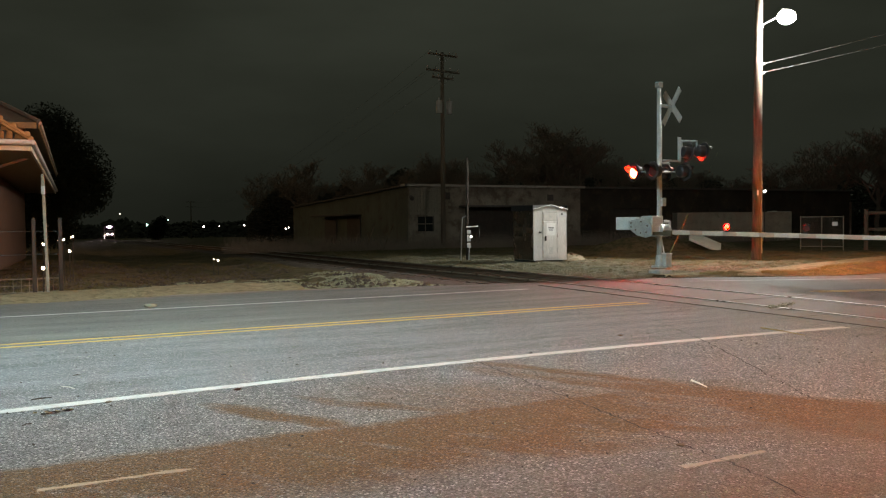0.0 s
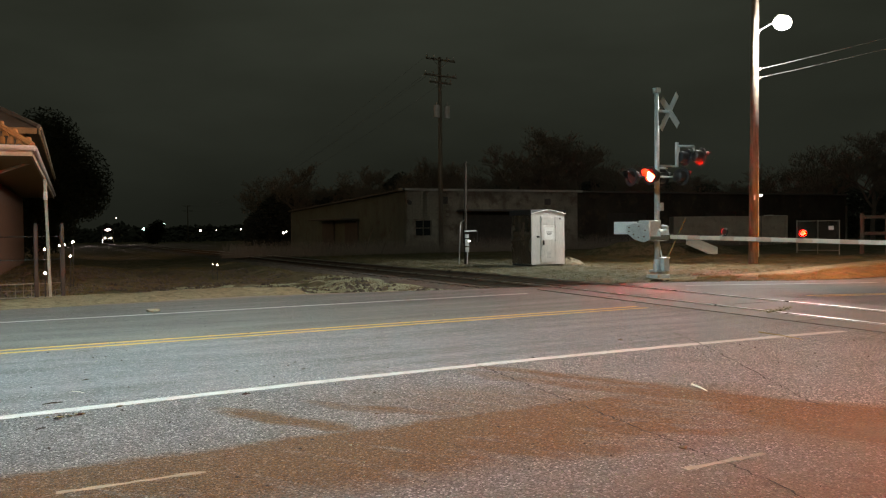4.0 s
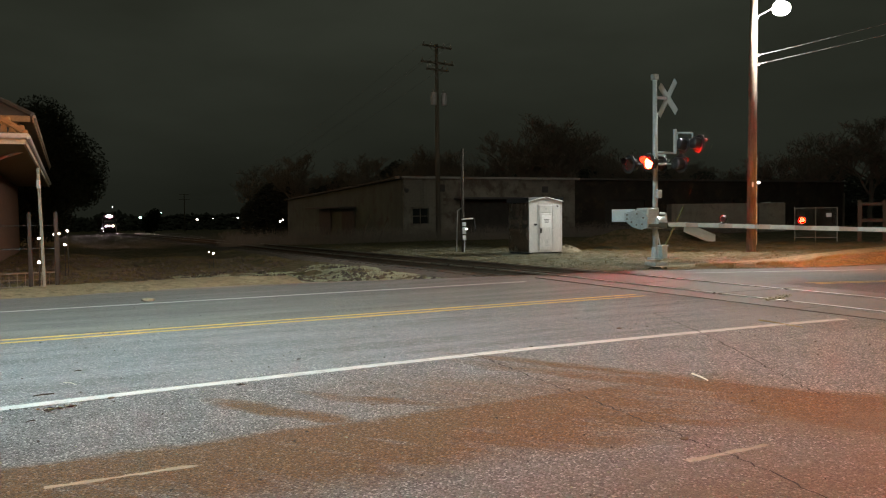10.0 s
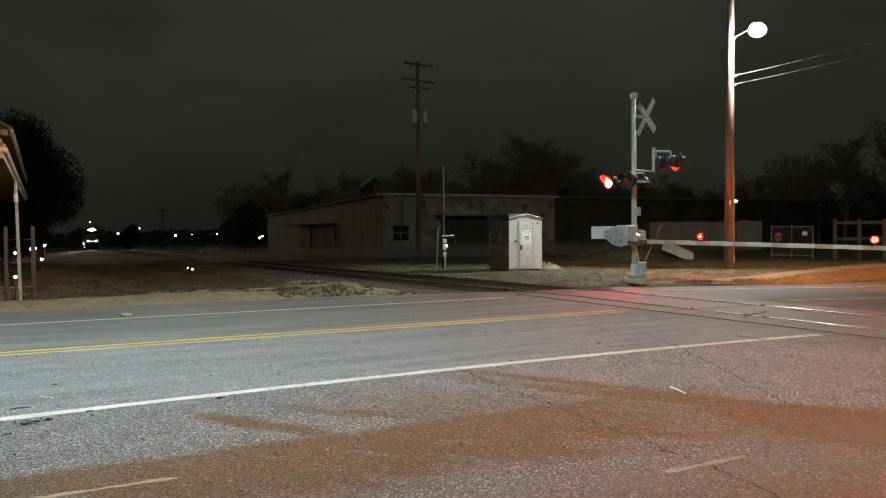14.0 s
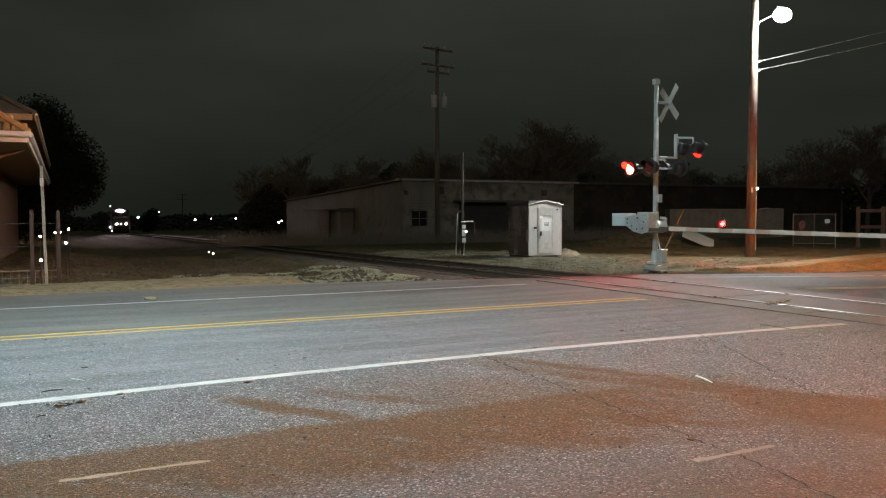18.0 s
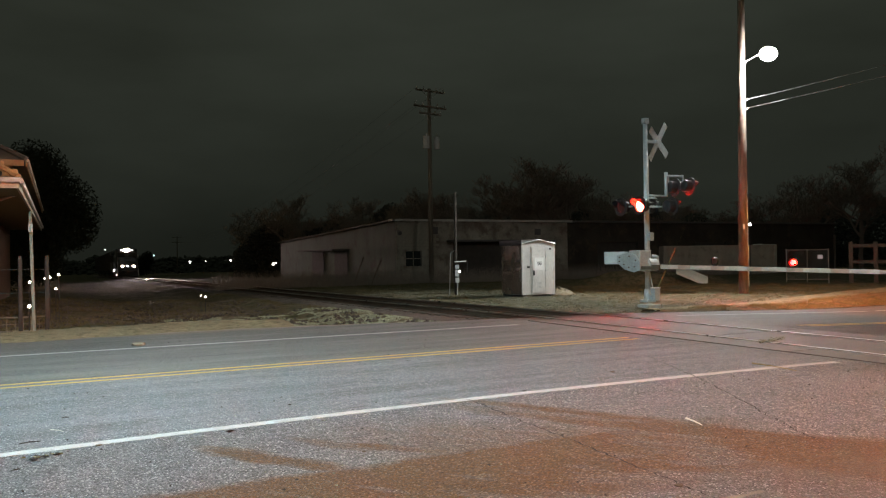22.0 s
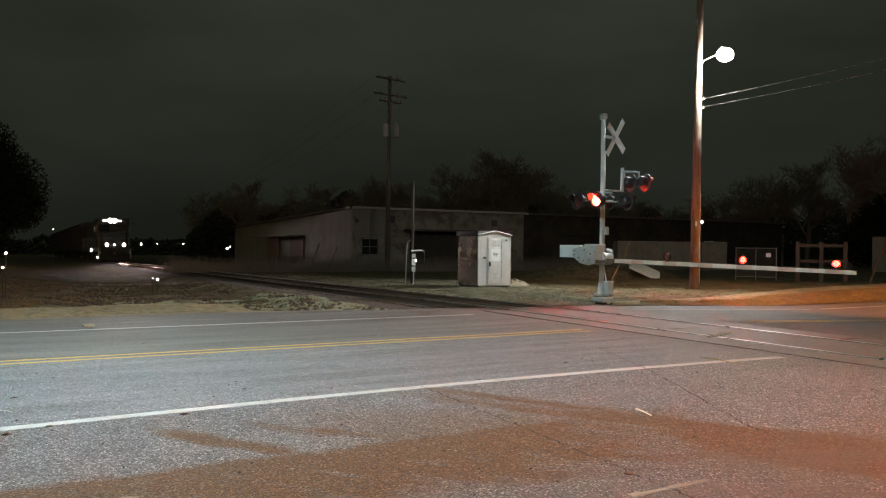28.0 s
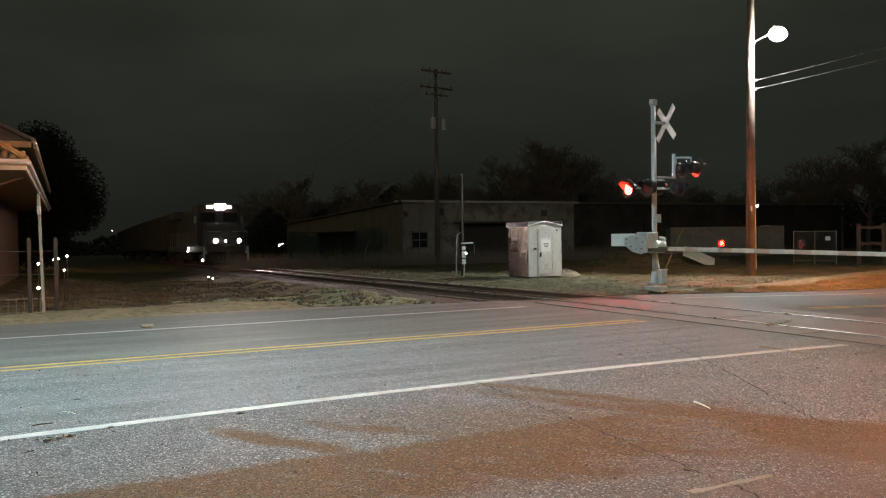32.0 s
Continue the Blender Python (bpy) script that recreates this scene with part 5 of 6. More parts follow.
def yard_gate():
    x, y = 18.33, 42.76
    t = thing("mesh_gate", pose(x, y, gz(x, y), 0, 0, -34), "grey chain link gate with a small white sign", "gate")
    for k in (0.0, 1.0, 2.0):
        part("gate_post", R((k, 0, -0.1), (k, 0, 1.66), 0.025), M_DULLSTEEL, t)
    for zz in (1.62, 0.12):
        part("gate_rail", R((0, 0, zz), (2.0, 0, zz), 0.016), M_DULLSTEEL, t)
    bm = bmesh.new()
    for i in range(-15, 21):
        for a, b in (((i * 0.1, 0.12), (i * 0.1 + 1.5, 1.62)), ((i * 0.1 + 1.5, 0.12), (i * 0.1, 1.62))):
            (x0, z0), (x1, z1) = a, b
            lo, hi = max(0, min(x0, x1)), min(2.0, max(x0, x1))
            if hi - lo < 0.05:
                continue
            f = lambda q: z0 + (q - x0) / (x1 - x0) * (z1 - z0)
            rod(bm, (lo, 0, f(lo)), (hi, 0, f(hi)), 0.003, 0.003, 4, False)
    part("chain_mesh", bm, M_DULLSTEEL, t)
    part("sign", B(1.62, -0.04, 1.16, 0.24, 0.015, 0.2), M_PLASTICWHITE, t, "small white sign")


yard_gate()


def timber_frame(x, y, yaw, h):
    t = thing("timber_frame", pose(x, y, gz(x, y), 0, 0, yaw), "frame of rough timber posts and rails", "timber frame", "timber frames")
    for k in (0.0, 1.1, 2.2):
        part("post", B(k, 0, -0.1, 0.2, 0.2, h + 0.1, bevel=0.015), M_WOODPOST, t)
    for zz in (h * 0.45, h * 0.86):
        part("rail", B(1.1, -0.02, zz, 2.4, 0.09, 0.16, bevel=0.01), M_WOODPOST, t)


timber_frame(20.9, 41.2, -30, 1.95)
timber_frame(24.3, 38.6, -25, 2.1)
t = thing("plank", pose(21.9, 36.5, gz(21.9, 36.5), 0, 0, 0), "leaning timber prop against a thin pole", "prop")
part("prop", B(0, 0, 0, 0.1, 0.06, 2.4, Matrix.Rotation(radians(22), 4, "Y"), bevel=0.006), M_WOODPOST, t)
part("pole", R((0.95, 0, -0.1), (0.95, 0, 3.4), 0.05), M_DARKPOLE, t)

M_PALESLAB = mat("pale_concrete", (0.6, 0.68, 0.63), 0.8, var=0.15, scale=2, fine=30)
# pale bar added on the container to stand for its lit top edge
t = thing("metal_sheet", pose(27.2, 67.6, gz(18.5, 66) + 2.25, 0, 0, 6), "pale bar added for a bright strip along the container top", "sheet")
part("sheet", box(B(0, 0, 0, 1.5, 0.9, 0.05, bevel=0.01), -0.5, 0.1, 0.04, 0.5, 0.7, 0.1, Matrix.Rotation(radians(-5), 4, "Y"), bevel=0.02), M_PALESLAB, t)
t = thing("concrete_slab", pose(14.1, 45.0, gz(14.1, 45.0) + 0.3, 24, 24, -10), "broken pale concrete slab tipped on rubble", "slab")
part("slab", B(0, 0, 0, 1.75, 1.1, 0.14, bevel=0.03), M_PALESLAB, t)
part("broken_edge", B(0.72, -0.3, -0.1, 0.4, 0.45, 0.14, Matrix.Rotation(radians(12), 4, "Z"), bevel=0.03), M_CONCRETE, t)


def mound(x, y, rx, ry, h, label, material):
    bm = bmesh.new()
    rings = []
    for j in range(9):
        q = j / 8
        rings.append([bm.verts.new((math.cos(a) * rx * (1 - q), math.sin(a) * ry * (1 - q), h * (1 - (1 - q) ** 2) + 0.12 * noise.noise((math.cos(a) * 3, math.sin(a) * 3, q * 4)) * (1 if j else 0))) for a in [2 * math.pi * i / 28 for i in range(28)]])
    for p, q in zip(rings, rings[1:]):
        for i in range(28):
            bm.faces.new((p[i], p[(i + 1) % 28], q[(i + 1) % 28], q[i]))
    ob = part("rubble_mound", bm, material)
    ob.matrix_basis = Matrix.Translation((x, y, gz(x, y) - 0.1))
    return tagged(ob, label, "mound", "mounds")


mound(11.0, 45.8, 3.2, 1.6, 0.75, "dark mound of earth and rubble", M_GROUND)
mound(5.05, 33.4, 0.75, 0.5, 0.26, "small heap of pale gravel beside the bungalow", M_GRIT)
mound(14.2, 47.5, 3.0, 1.8, 0.6, "dark mound of earth and rubble", M_GROUND)

# pale driveway that leaves the road behind the bank
drive = grid_mesh("driveway", steps((14.4, 70, 0.6)), [-0.1, 0.15, 0.5, 0.85, 1.1],
                  lambda u, q: (*road_xy(u, verge_out(u) + q * (0.5 + 0.06 * (u - 14.4))), gz(*road_xy(u, verge_out(u))) + 0.03 + (0.02 if 0 < q < 1 else -0.05) + rough(u, q, 0.02, 0.7)), M_SHOULDER)
tagged(drive, "pale dusty driveway beside the clay bank", "driveway", kind="structure")


# ---- trees ----
def limb(verts, faces, a, b, r0, r1):
    d = (b - a).normalized()
    side = d.orthogonal().normalized()
    up = d.cross(side)
    base = len(verts)
    for p, r in ((a, r0), (b, r1)):
        for k in range(3):
            ang = 2.0944 * k
            verts.append(tuple(p + (side * math.cos(ang) + up * math.sin(ang)) * r))
    for k in range(3):
        q = (k + 1) % 3
        faces.append((base + k, base + q, base + 3 + q, base + 3 + k))


def bare_tree_meshes(seed, height):
    """Trunk and crown of a leafless tree, branching five to six times."""
    rnd = random.Random(seed)
    tv, tf, cv, cf = [], [], [], []

    def grow(p, d, length, r, level):
        k = 3 if level < 2 else 2
        for i in range(k):
            bend = Vector((rnd.uniform(-1, 1), rnd.uniform(-1, 1), rnd.uniform(-0.3, 0.6))) * (0.13 + 0.04 * level)
            d = (d + bend).normalized()
            q = p + d * length / k
            limb(*((tv, tf) if level < 2 else (cv, cf)), p, q, r * (1 - i * 0.28 / k), r * (1 - (i + 1) * 0.28 / k))
            p = q
            if level < 7 and (level > 0 or i > 0):
                for _ in range(2 if level < 4 else 3):
                    out = Vector((rnd.uniform(-1, 1), rnd.uniform(-1, 1), rnd.uniform(-0.15, 0.75))).normalized()
                    if level >= 4 and rnd.random() < 0.3:
                        continue
                    grow(p, (d * 0.65 + out * 0.8).normalized(), length * rnd.uniform(0.54, 0.72), max(r * 0.5, 0.013), level + 1 + (level > 3))
    grow(Vector((0, 0, 0)), Vector((0, 0, 1)), height * 0.42, height * 0.022, 0)
    out = []
    for name, v, f, m in (("trunk", tv, tf, M_BARK), ("crown", cv, cf, M_TWIG)):
        me = bpy.data.meshes.new(name)
        me.from_pydata(v, [], f)
        me.materials.append(m)
        out.append((name, me))
    return out


TREE_KINDS = [bare_tree_meshes(11 + i, 10) for i in range(4)]


def bare_tree(kind, x, y, h, label, turn):
    t = thing("bare_tree", pose(x, y, gz(x, y) - 0.3, 0, 0, turn), label, "tree", "bare winter trees")
    for name, me in TREE_KINDS[kind]:
        o = new(name, me)
        o.parent = t
        o.matrix_basis = Matrix.Diagonal((h / 10 * 1.15, h / 10 * 1.15, h / 10, 1))


for i, (px, d, h) in enumerate(((-0.205, 102, 8.4), (-0.165, 98, 10.2), (-0.125, 100, 8.2), (-0.085, 96, 9.6), (-0.04, 92, 8.6), (-0.015, 88, 9.6), (0.02, 90, 9.8), (0.055, 92, 8.4), (0.095, 88, 11.6), (0.135, 86, 12.6),
                                (0.165, 84, 11.5), (0.2, 88, 8.8), (0.24, 90, 8.0), (0.29, 92, 7.6), (0.35, 95, 7.6), (0.41, 90, 8.4), (0.47, 84, 9.5), (0.52, 80, 11.5), (0.575, 76, 12.5), (0.64, 70, 12.5),
                                (-0.19, 120, 8), (-0.14, 118, 8.5), (-0.06, 116, 9), (0.08, 112, 11), (0.15, 110, 12.5), (0.22, 110, 10), (0.32, 115, 10), (0.45, 110, 10.5))):
    bare_tree(i % 4, px * d, d, h, "leafless winter tree with a dense dark crown", i * 67)


def leafy(name, x, y, lumps, count, leaf, label, category, seed, trunk_h, trunk_r, kind=""):
    """A tree with a crown of many small leaves in uneven lumps."""
    rnd = random.Random(seed)
    z = gz(x, y)
    t = thing(name, pose(x, y, z), label, category, "evergreens", kind)
    part("trunk", rod(R((0, 0, -0.2), (0.1, 0, trunk_h), trunk_r, trunk_r * 0.5, 10), (0, 0, trunk_h * 0.5), (0.8, 0.2, trunk_h * 1.1), trunk_r * 0.5, trunk_r * 0.2, 8), M_BARK, t)
    v, f = [], []
    total = sum(r ** 2 for *_, r in lumps)
    for cx, cy, cz, r in lumps:
        for _ in range(int(count * r ** 2 / total)):
            d = Vector((rnd.gauss(0, 1), rnd.gauss(0, 1), rnd.gauss(0, 1))).normalized()
            p = Vector((cx, cy, cz)) + d * r * (rnd.uniform(0.45, 1.08))
            a = Vector((rnd.gauss(0, 1), rnd.gauss(0, 1), rnd.gauss(0, 1))).normalized() * leaf * rnd.uniform(0.6, 1.4)
            b = a.orthogonal().normalized() * leaf * rnd.uniform(0.3, 0.7)
            k = len(v)
            v += [tuple(p - a), tuple(p + b), tuple(p + a), tuple(p - b)]
            f.append((k, k + 1, k + 2, k + 3))
    me = bpy.data.meshes.new("crown")
    me.from_pydata(v, [], f)
    me.materials.append(M_EVERGREEN)
    new("crown", me).parent = t


TREE_LUMPS = [(0, 0, 3.7, 1.9), (0.9, 0.3, 3.1, 1.7), (-1.2, 0, 3.0, 2.1), (0.1, 0.2, 4.7, 1.35), (1.5, 0.4, 2.55, 1.05), (-0.8, 0, 1.6, 1.7), (-3, 1, 2.6, 2.4), (0.3, 0, 1.3, 1.1)]
leafy("evergreen_tree", -25.4, 53.0, [tuple(1.56 * v for v in lump) for lump in TREE_LUMPS], 70000, 0.09, "broad dark evergreen tree beside the depot", "tree", 5, 4.6, 0.3)
leafy("evergreen_tree", -70, 205, [(0, 0, 3.0, 2.2), (0.8, 0, 4.4, 1.5), (-0.6, 0, 1.8, 2.0)], 1500, 0.3, "small round dark tree far down the line", "tree", 6, 3.0, 0.3)
leafy("evergreen_tree", 47.5, 72, [(0, 0, 6, 3.2), (3, 0, 5.0, 3.4), (-2.5, 0, 4.0, 2.6), (1, 0, 8.6, 2.4), (5, 1, 7.5, 3.0), (-4.5, 0, 2.5, 2.2)], 30000, 0.22, "tall dark evergreen tree behind the yard", "tree", 7, 6.0, 0.35)


def scatter(name, count, place, size, label, category, material, seed):
    """Loose lumps over an area, as one object."""
    rnd = random.Random(seed)
    v, f = [], []
    for _ in range(count):
        x, y, z = place(rnd)
        r = rnd.uniform(*size)
        k = len(v)
        for dx, dy, dz in ((1, 0, 0), (0, 1, 0), (-1, 0, 0), (0, -1, 0), (0, 0, 0.8), (0, 0, -0.6)):
            v.append((x + r * (dx + rnd.uniform(-0.3, 0.3)), y + r * (dy + rnd.uniform(-0.3, 0.3)), z + r * (dz + rnd.uniform(-0.2, 0.2))))
        f += [(k, k + 1, k + 4), (k + 1, k + 2, k + 4), (k + 2, k + 3, k + 4), (k + 3, k, k + 4), (k + 1, k, k + 5), (k + 2, k + 1, k + 5), (k + 3, k + 2, k + 5), (k, k + 3, k + 5)]
    me = bpy.data.meshes.new(name)
    me.from_pydata(v, [], f)
    me.materials.append(material)
    return tagged(new(name, me), label, category, kind="stuff")


def on_ground(x, y, lift=0.0):
    u, n = x * RU.x + y * RU.y, x * RN.x + y * RN.y
    return x, y, ground_place(u, n)[2] + lift


def patch(s0, s1, w0, w1, lift=0.0, gap=-0.05):
    def place(rnd):
        while True:
            s, w = rnd.uniform(s0, s1), rnd.uniform(w0, w1)
            x, y = track_xy(s, w)
            u = x * RU.x + y * RU.y
            if x * RN.x + y * RN.y > road_edge(u) + 0.1 + 0.25 * math.sin(x * 2.1) + (1.3 if u < 4 else 0) and noise.noise((x * 0.7, y * 0.7, 9)) > gap:
                return on_ground(x, y, lift)
    return place


scatter("gravel", 28000, patch(4.5, 17, -7.6, -1.9, 0.0, -0.35), (0.008, 0.032), "pale loose gravel beside the track", "gravel", M_GRAVEL, 1)
scatter("gravel", 18000, patch(4.5, 26, 1.9, 8.5, 0.0, -0.3), (0.008, 0.03), "loose gravel round the signal bungalow", "gravel", M_GRIT, 2)
scatter("clods", 2600, patch(3, 30, -16, -3, 0.02), (0.02, 0.09), "dark clods and tufts on the rough ground", "clods", M_BALLAST, 3)
scatter("clods", 420, patch(4.5, 17, -8.5, -2.4, 0.01, -0.2), (0.03, 0.1), "dark clods and old leaves among the gravel", "clods", M_TIE, 31)


def blades(name, count, place, height, label, material, seed):
    rnd = random.Random(seed)
    v, f = [], []
    for _ in range(count):
        x, y, z = place(rnd)
        for _ in range(3):
            a, h = rnd.uniform(0, 6.28), rnd.uniform(*height)
            px, py = x + rnd.uniform(-0.05, 0.05), y + rnd.uniform(-0.05, 0.05)
            k = len(v)
            v += [(px - 0.006, py, z - 0.02), (px + 0.006, py + 0.003, z - 0.02), (px + math.cos(a) * h * 0.5, py + math.sin(a) * h * 0.5, z + h)]
            f.append((k, k + 1, k + 2))
    me = bpy.data.meshes.new(name)
    me.from_pydata(v, [], f)
    me.materials.append(material)
    return tagged(new(name, me), label, "grass", kind="stuff")


def bank_place(rnd):
    while True:
        u, q = rnd.uniform(15, 45), rnd.uniform(0.05, 1)
        if noise.noise((u * 0.5, q * 2, 4)) > 0.0:
            break
    x, y = road_xy(u, 15.3 + q * (verge_out(u) - 15.3))
    return x, y, gz(x, y) + 0.03 + math.sin(q * math.pi) * 0.06


blades("dry_grass", 3500, bank_place, (0.02, 0.08), "short dry orange grass on the clay bank", M_STRAW, 4)
blades("dry_grass", 9000, patch(5, 40, 2.2, 22, 0.0), (0.02, 0.09), "thin dry winter grass behind the crossing", M_GREENGRASS, 5)
blades("dry_grass", 7000, patch(2, 34, -18, -2.4, 0.0), (0.03, 0.12), "thin dry winter grass beside the track", M_GREENGRASS, 6)


def weeds_place(rnd):
    a = rnd.uniform(-12, 34)
    x, y = -2.4 + a * 0.899 + rnd.uniform(0, 2.5) * 0.43, 56.8 + a * 0.438 - rnd.uniform(0.3, 4.5)
    return x, y, gz(x, y) - 0.05


blades("weeds", 5000, weeds_place, (0.3, 1.2), "tall dead weeds along the warehouse wall", M_TWIG, 8)


def thicket_place(rnd):
    a = rnd.uniform(0.0, 0.78) if rnd.random() < 0.6 else rnd.uniform(-0.235, 0.0)
    d = rnd.uniform(98, 112)
    top = float(np.interp(a, (-0.235, -0.2, -0.14, -0.05, 0.05, 0.45, 0.78), (3.0, 6.2, 5.6, 7.6, 7.2, 6.0, 9.6))) * (1 + 0.45 * noise.noise((a * 30, 0, 0)))
    x, y = a * d, d
    return x, y, gz(x, y) + rnd.uniform(0, 1) ** 0.8 * top


scatter("thicket", 60000, thicket_place, (0.06, 0.26), "dark tangled thicket under the bare trees", "thicket", M_FARWOOD, 19)


def woods_place(rnd):
    a = rnd.uniform(-0.62, 0.7)
    d = rnd.uniform(380, 520)
    x, y = a * d, d
    return x, y, gz(x, y) + rnd.uniform(0, 1) ** 1.5 * (7 + 5 * noise.noise((a * 22, 0, 0)))


scatter("far_woods", 9000, woods_place, (0.7, 1.9), "dark line of far woods on the horizon", "woods", M_FARWOOD, 9)

# ties under the rails
first = None
track_ties = thing("track_ties", Matrix.Identity(4), "dark creosoted wooden ties in ballast", "railway ties", kind="structure")
for i in range(190):
    s = 5.2 + 0.56 * i
    x, y = track_xy(s)
    q = pose(x, y, rail_z(s) - 0.28, 0, 0, TRACK_YAW + random.uniform(-1, 1))
    if first is None:
        first = part("tie", B(0, 0, 0, 2.6, 0.23, 0.135, bevel=0.01), M_TIE, track_ties)
        first.matrix_basis = q
    else:
        again(first, track_ties, q)

# ---- litter on the road ----
t = tagged(part("twig", rod(rod(bmesh.new(), (-0.01, 0.14, 0.012), (0.012, -0.01, 0.016), 0.009, 0.007, 6), (0.012, -0.01, 0.016), (0.03, -0.15, 0.012), 0.007, 0.004, 6), M_PALEWOOD), "pale broken twig lying on the asphalt", "twig")
t.matrix_basis = Matrix.Translation((2.105, 6.89, 0.0))
t = tagged(part("twig", rod(rod(bmesh.new(), (-0.12, 0.36, 0.012), (0.0, 0.05, 0.016), 0.008, 0.006, 6), (0.0, 0.05, 0.016), (0.12, -0.36, 0.012), 0.006, 0.004, 6), M_STRAW), "brown stick lying across the white line", "twig")
t.matrix_basis = Matrix.Translation((4.09, 10.05, 0.004))
for x, y, r, yaw in ((-4.9, 13.9, 0.12, 10), (1.43, 5.02, 0.035, 40), (2.1, 9.9, 0.03, 0), (-0.55, 6.05, 0.02, 0), (-2.6, 6.4, 0.03, 20)):
    bm = bmesh.new()
    bmesh.ops.create_icosphere(bm, subdivisions=1, radius=r)
    for v in bm.verts:
        v.co = Vector((v.co.x * random.uniform(0.8, 1.3), v.co.y * random.uniform(0.7, 1.1), v.co.z * 0.35 * random.uniform(0.6, 1.2) + r * 0.25))
    ob = part("debris", bm, M_GRIT if r > 0.1 else M_WOODPOST)
    ob.matrix_basis = pose(x, y, gz(x, y), 0, 0, yaw)
    tagged(ob, "small clod of debris lying on the road", "debris", "debris on the road")


def leaf_mesh(bm, at, long, yaw, curl, rnd):
    """One dead leaf: a pointed blade with a raised rib and curled, solid edges."""
    m = Matrix.Translation(at) @ Matrix.Rotation(radians(yaw), 4, "Z")
    shape = ((-0.5, 0.02), (-0.3, 0.2), (0.0, 0.27), (0.3, 0.16), (0.5, 0.01))
    top, low = [], []
    for a, b in shape:
        row = [(a, -b, curl * b * 2.4 + rnd.uniform(0, 0.04)), (a, 0, 0.03 + curl * abs(a) * 0.4), (a, b, curl * b * 2.0 + rnd.uniform(0, 0.04))]
        top.append([bm.verts.new(m @ (Vector(v) * long + Vector((0, 0, 0.004)))) for v in row])
        low.append([bm.verts.new(m @ (Vector(v) * long + Vector((0, 0, 0.002)))) for v in row])
    for rows, flip in ((top, 1), (low, -1)):
        for p, q in zip(rows, rows[1:]):
            for j in (0, 1):
                bm.faces.new((p[j], q[j], q[j + 1], p[j + 1])[::flip])
    return bm


# a wind-blown clump of dead leaves by the white line, with loose leaves and sticks round it
rnd = random.Random(5)
clump = thing("leaf_clump", pose(-2.94, 5.95, gz(-2.94, 5.95), 0, 0, 0), "clump of dark dead leaves beside the white road line", "leaf litter")
for i in range(26):
    a = rnd.random() ** 1.4
    at = (0.2 * a + rnd.uniform(-0.05, 0.04), 0.27 * a + rnd.uniform(-0.05, 0.05), 0.012 * (1 - a) * rnd.random())
    part("leaf", leaf_mesh(bmesh.new(), at, rnd.uniform(0.025, 0.05), rnd.uniform(0, 360), rnd.uniform(0.1, 0.5), rnd), M_TIE if i % 3 else M_STRAW, clump)
for x, y, long, yaw in ((-1.7, 6.82, 0.075, 40), (-1.21, 4.5, 0.03, 10), (-1.43, 4.19, 0.035, 80), (-1.42, 8.03, 0.05, 60), (0.32, 5.6, 0.04, 120), (0.9, 8.6, 0.05, 20)):
    ob = part("dead_leaf", leaf_mesh(bmesh.new(), (0, 0, 0), long, 0, 0.35, rnd), M_TIE)
    ob.matrix_basis = pose(x, y, gz(x, y), 0, 0, yaw)
    tagged(ob, "curled dark dead leaf lying on the asphalt", "leaf", "dead leaves on the road")
for x, y, half, yaw, material, label in ((-3.19, 6.55, 0.075, 36, M_TIE, "dark stick lying beside the white line"), (-2.875, 5.69, 0.035, 60, M_TIE, "short dark stick lying on the asphalt"), (-3.18, 7.0, 0.09, -30, M_PALEWOOD, "thin pale straw lying on the near lane"), (-3.36, 7.57, 0.03, 25, M_TIE, "short dark stick lying on the near lane")):
    thick = 0.003 if material is M_PALEWOOD else 0.005
    ob = part("stick", rod(rod(bmesh.new(), (-half, 0, thick), (0, 0.012, thick * 1.3), thick * 0.7, thick, 6), (0, 0.012, thick * 1.3), (half, -0.004, thick), thick, thick * 0.6, 6), material)
    ob.matrix_basis = pose(x, y, gz(x, y), 0, 0, yaw)
    tagged(ob, label, "stick", "sticks on the road")


def fallen_branch(x, y, label):
    """A small crumpled branch: a bent stem and side twigs with curled dead leaves."""
    rnd = random.Random(77)
    t = thing("fallen_branch", pose(x, y, gz(x, y) + 0.03, 0, 0, 20), label, "branch")
    bm, p = bmesh.new(), Vector((-0.15, 0, 0.03))
    joints = []
    for i in range(7):
        q = p + Vector((0.045, rnd.uniform(-0.04, 0.04), rnd.uniform(-0.02, 0.02)))
        q.z = max(0.012, q.z)
        rod(bm, p, q, 0.016 - 0.0012 * i, 0.0148 - 0.0012 * i, 6)
        joints.append(q)
        p = q
    for q in joints:
        for _ in range(2):
            e = q + Vector((rnd.uniform(-0.08, 0.08), rnd.uniform(-0.08, 0.08), rnd.uniform(0.0, 0.04)))
            rod(bm, q, e, 0.009, 0.004, 5)
    part("stem", bm, M_GRIT, t)
    bm = bmesh.new()
    for q in joints:
        for _ in range(4):
            c = q + Vector((rnd.uniform(-0.06, 0.06), rnd.uniform(-0.07, 0.07), rnd.uniform(0.0, 0.03)))
            a = Vector((rnd.uniform(-1, 1), rnd.uniform(-1, 1), rnd.uniform(-0.3, 0.5))).normalized() * 0.03
            b = a.orthogonal().normalized() * 0.016
            up = a.cross(b).normalized() * 0.012
            v = [bm.verts.new(c + w) for w in (-a, b + up, a, -b + up)]
            bm.faces.new((v[0], v[1], v[3])), bm.faces.new((v[1], v[2], v[3]))
    part("dead_leaves", bm, M_GRIT, t, "curled dry leaves")
    return t


fallen_branch(5.0, 12.45, "small dry fallen branch lying beside the rail")


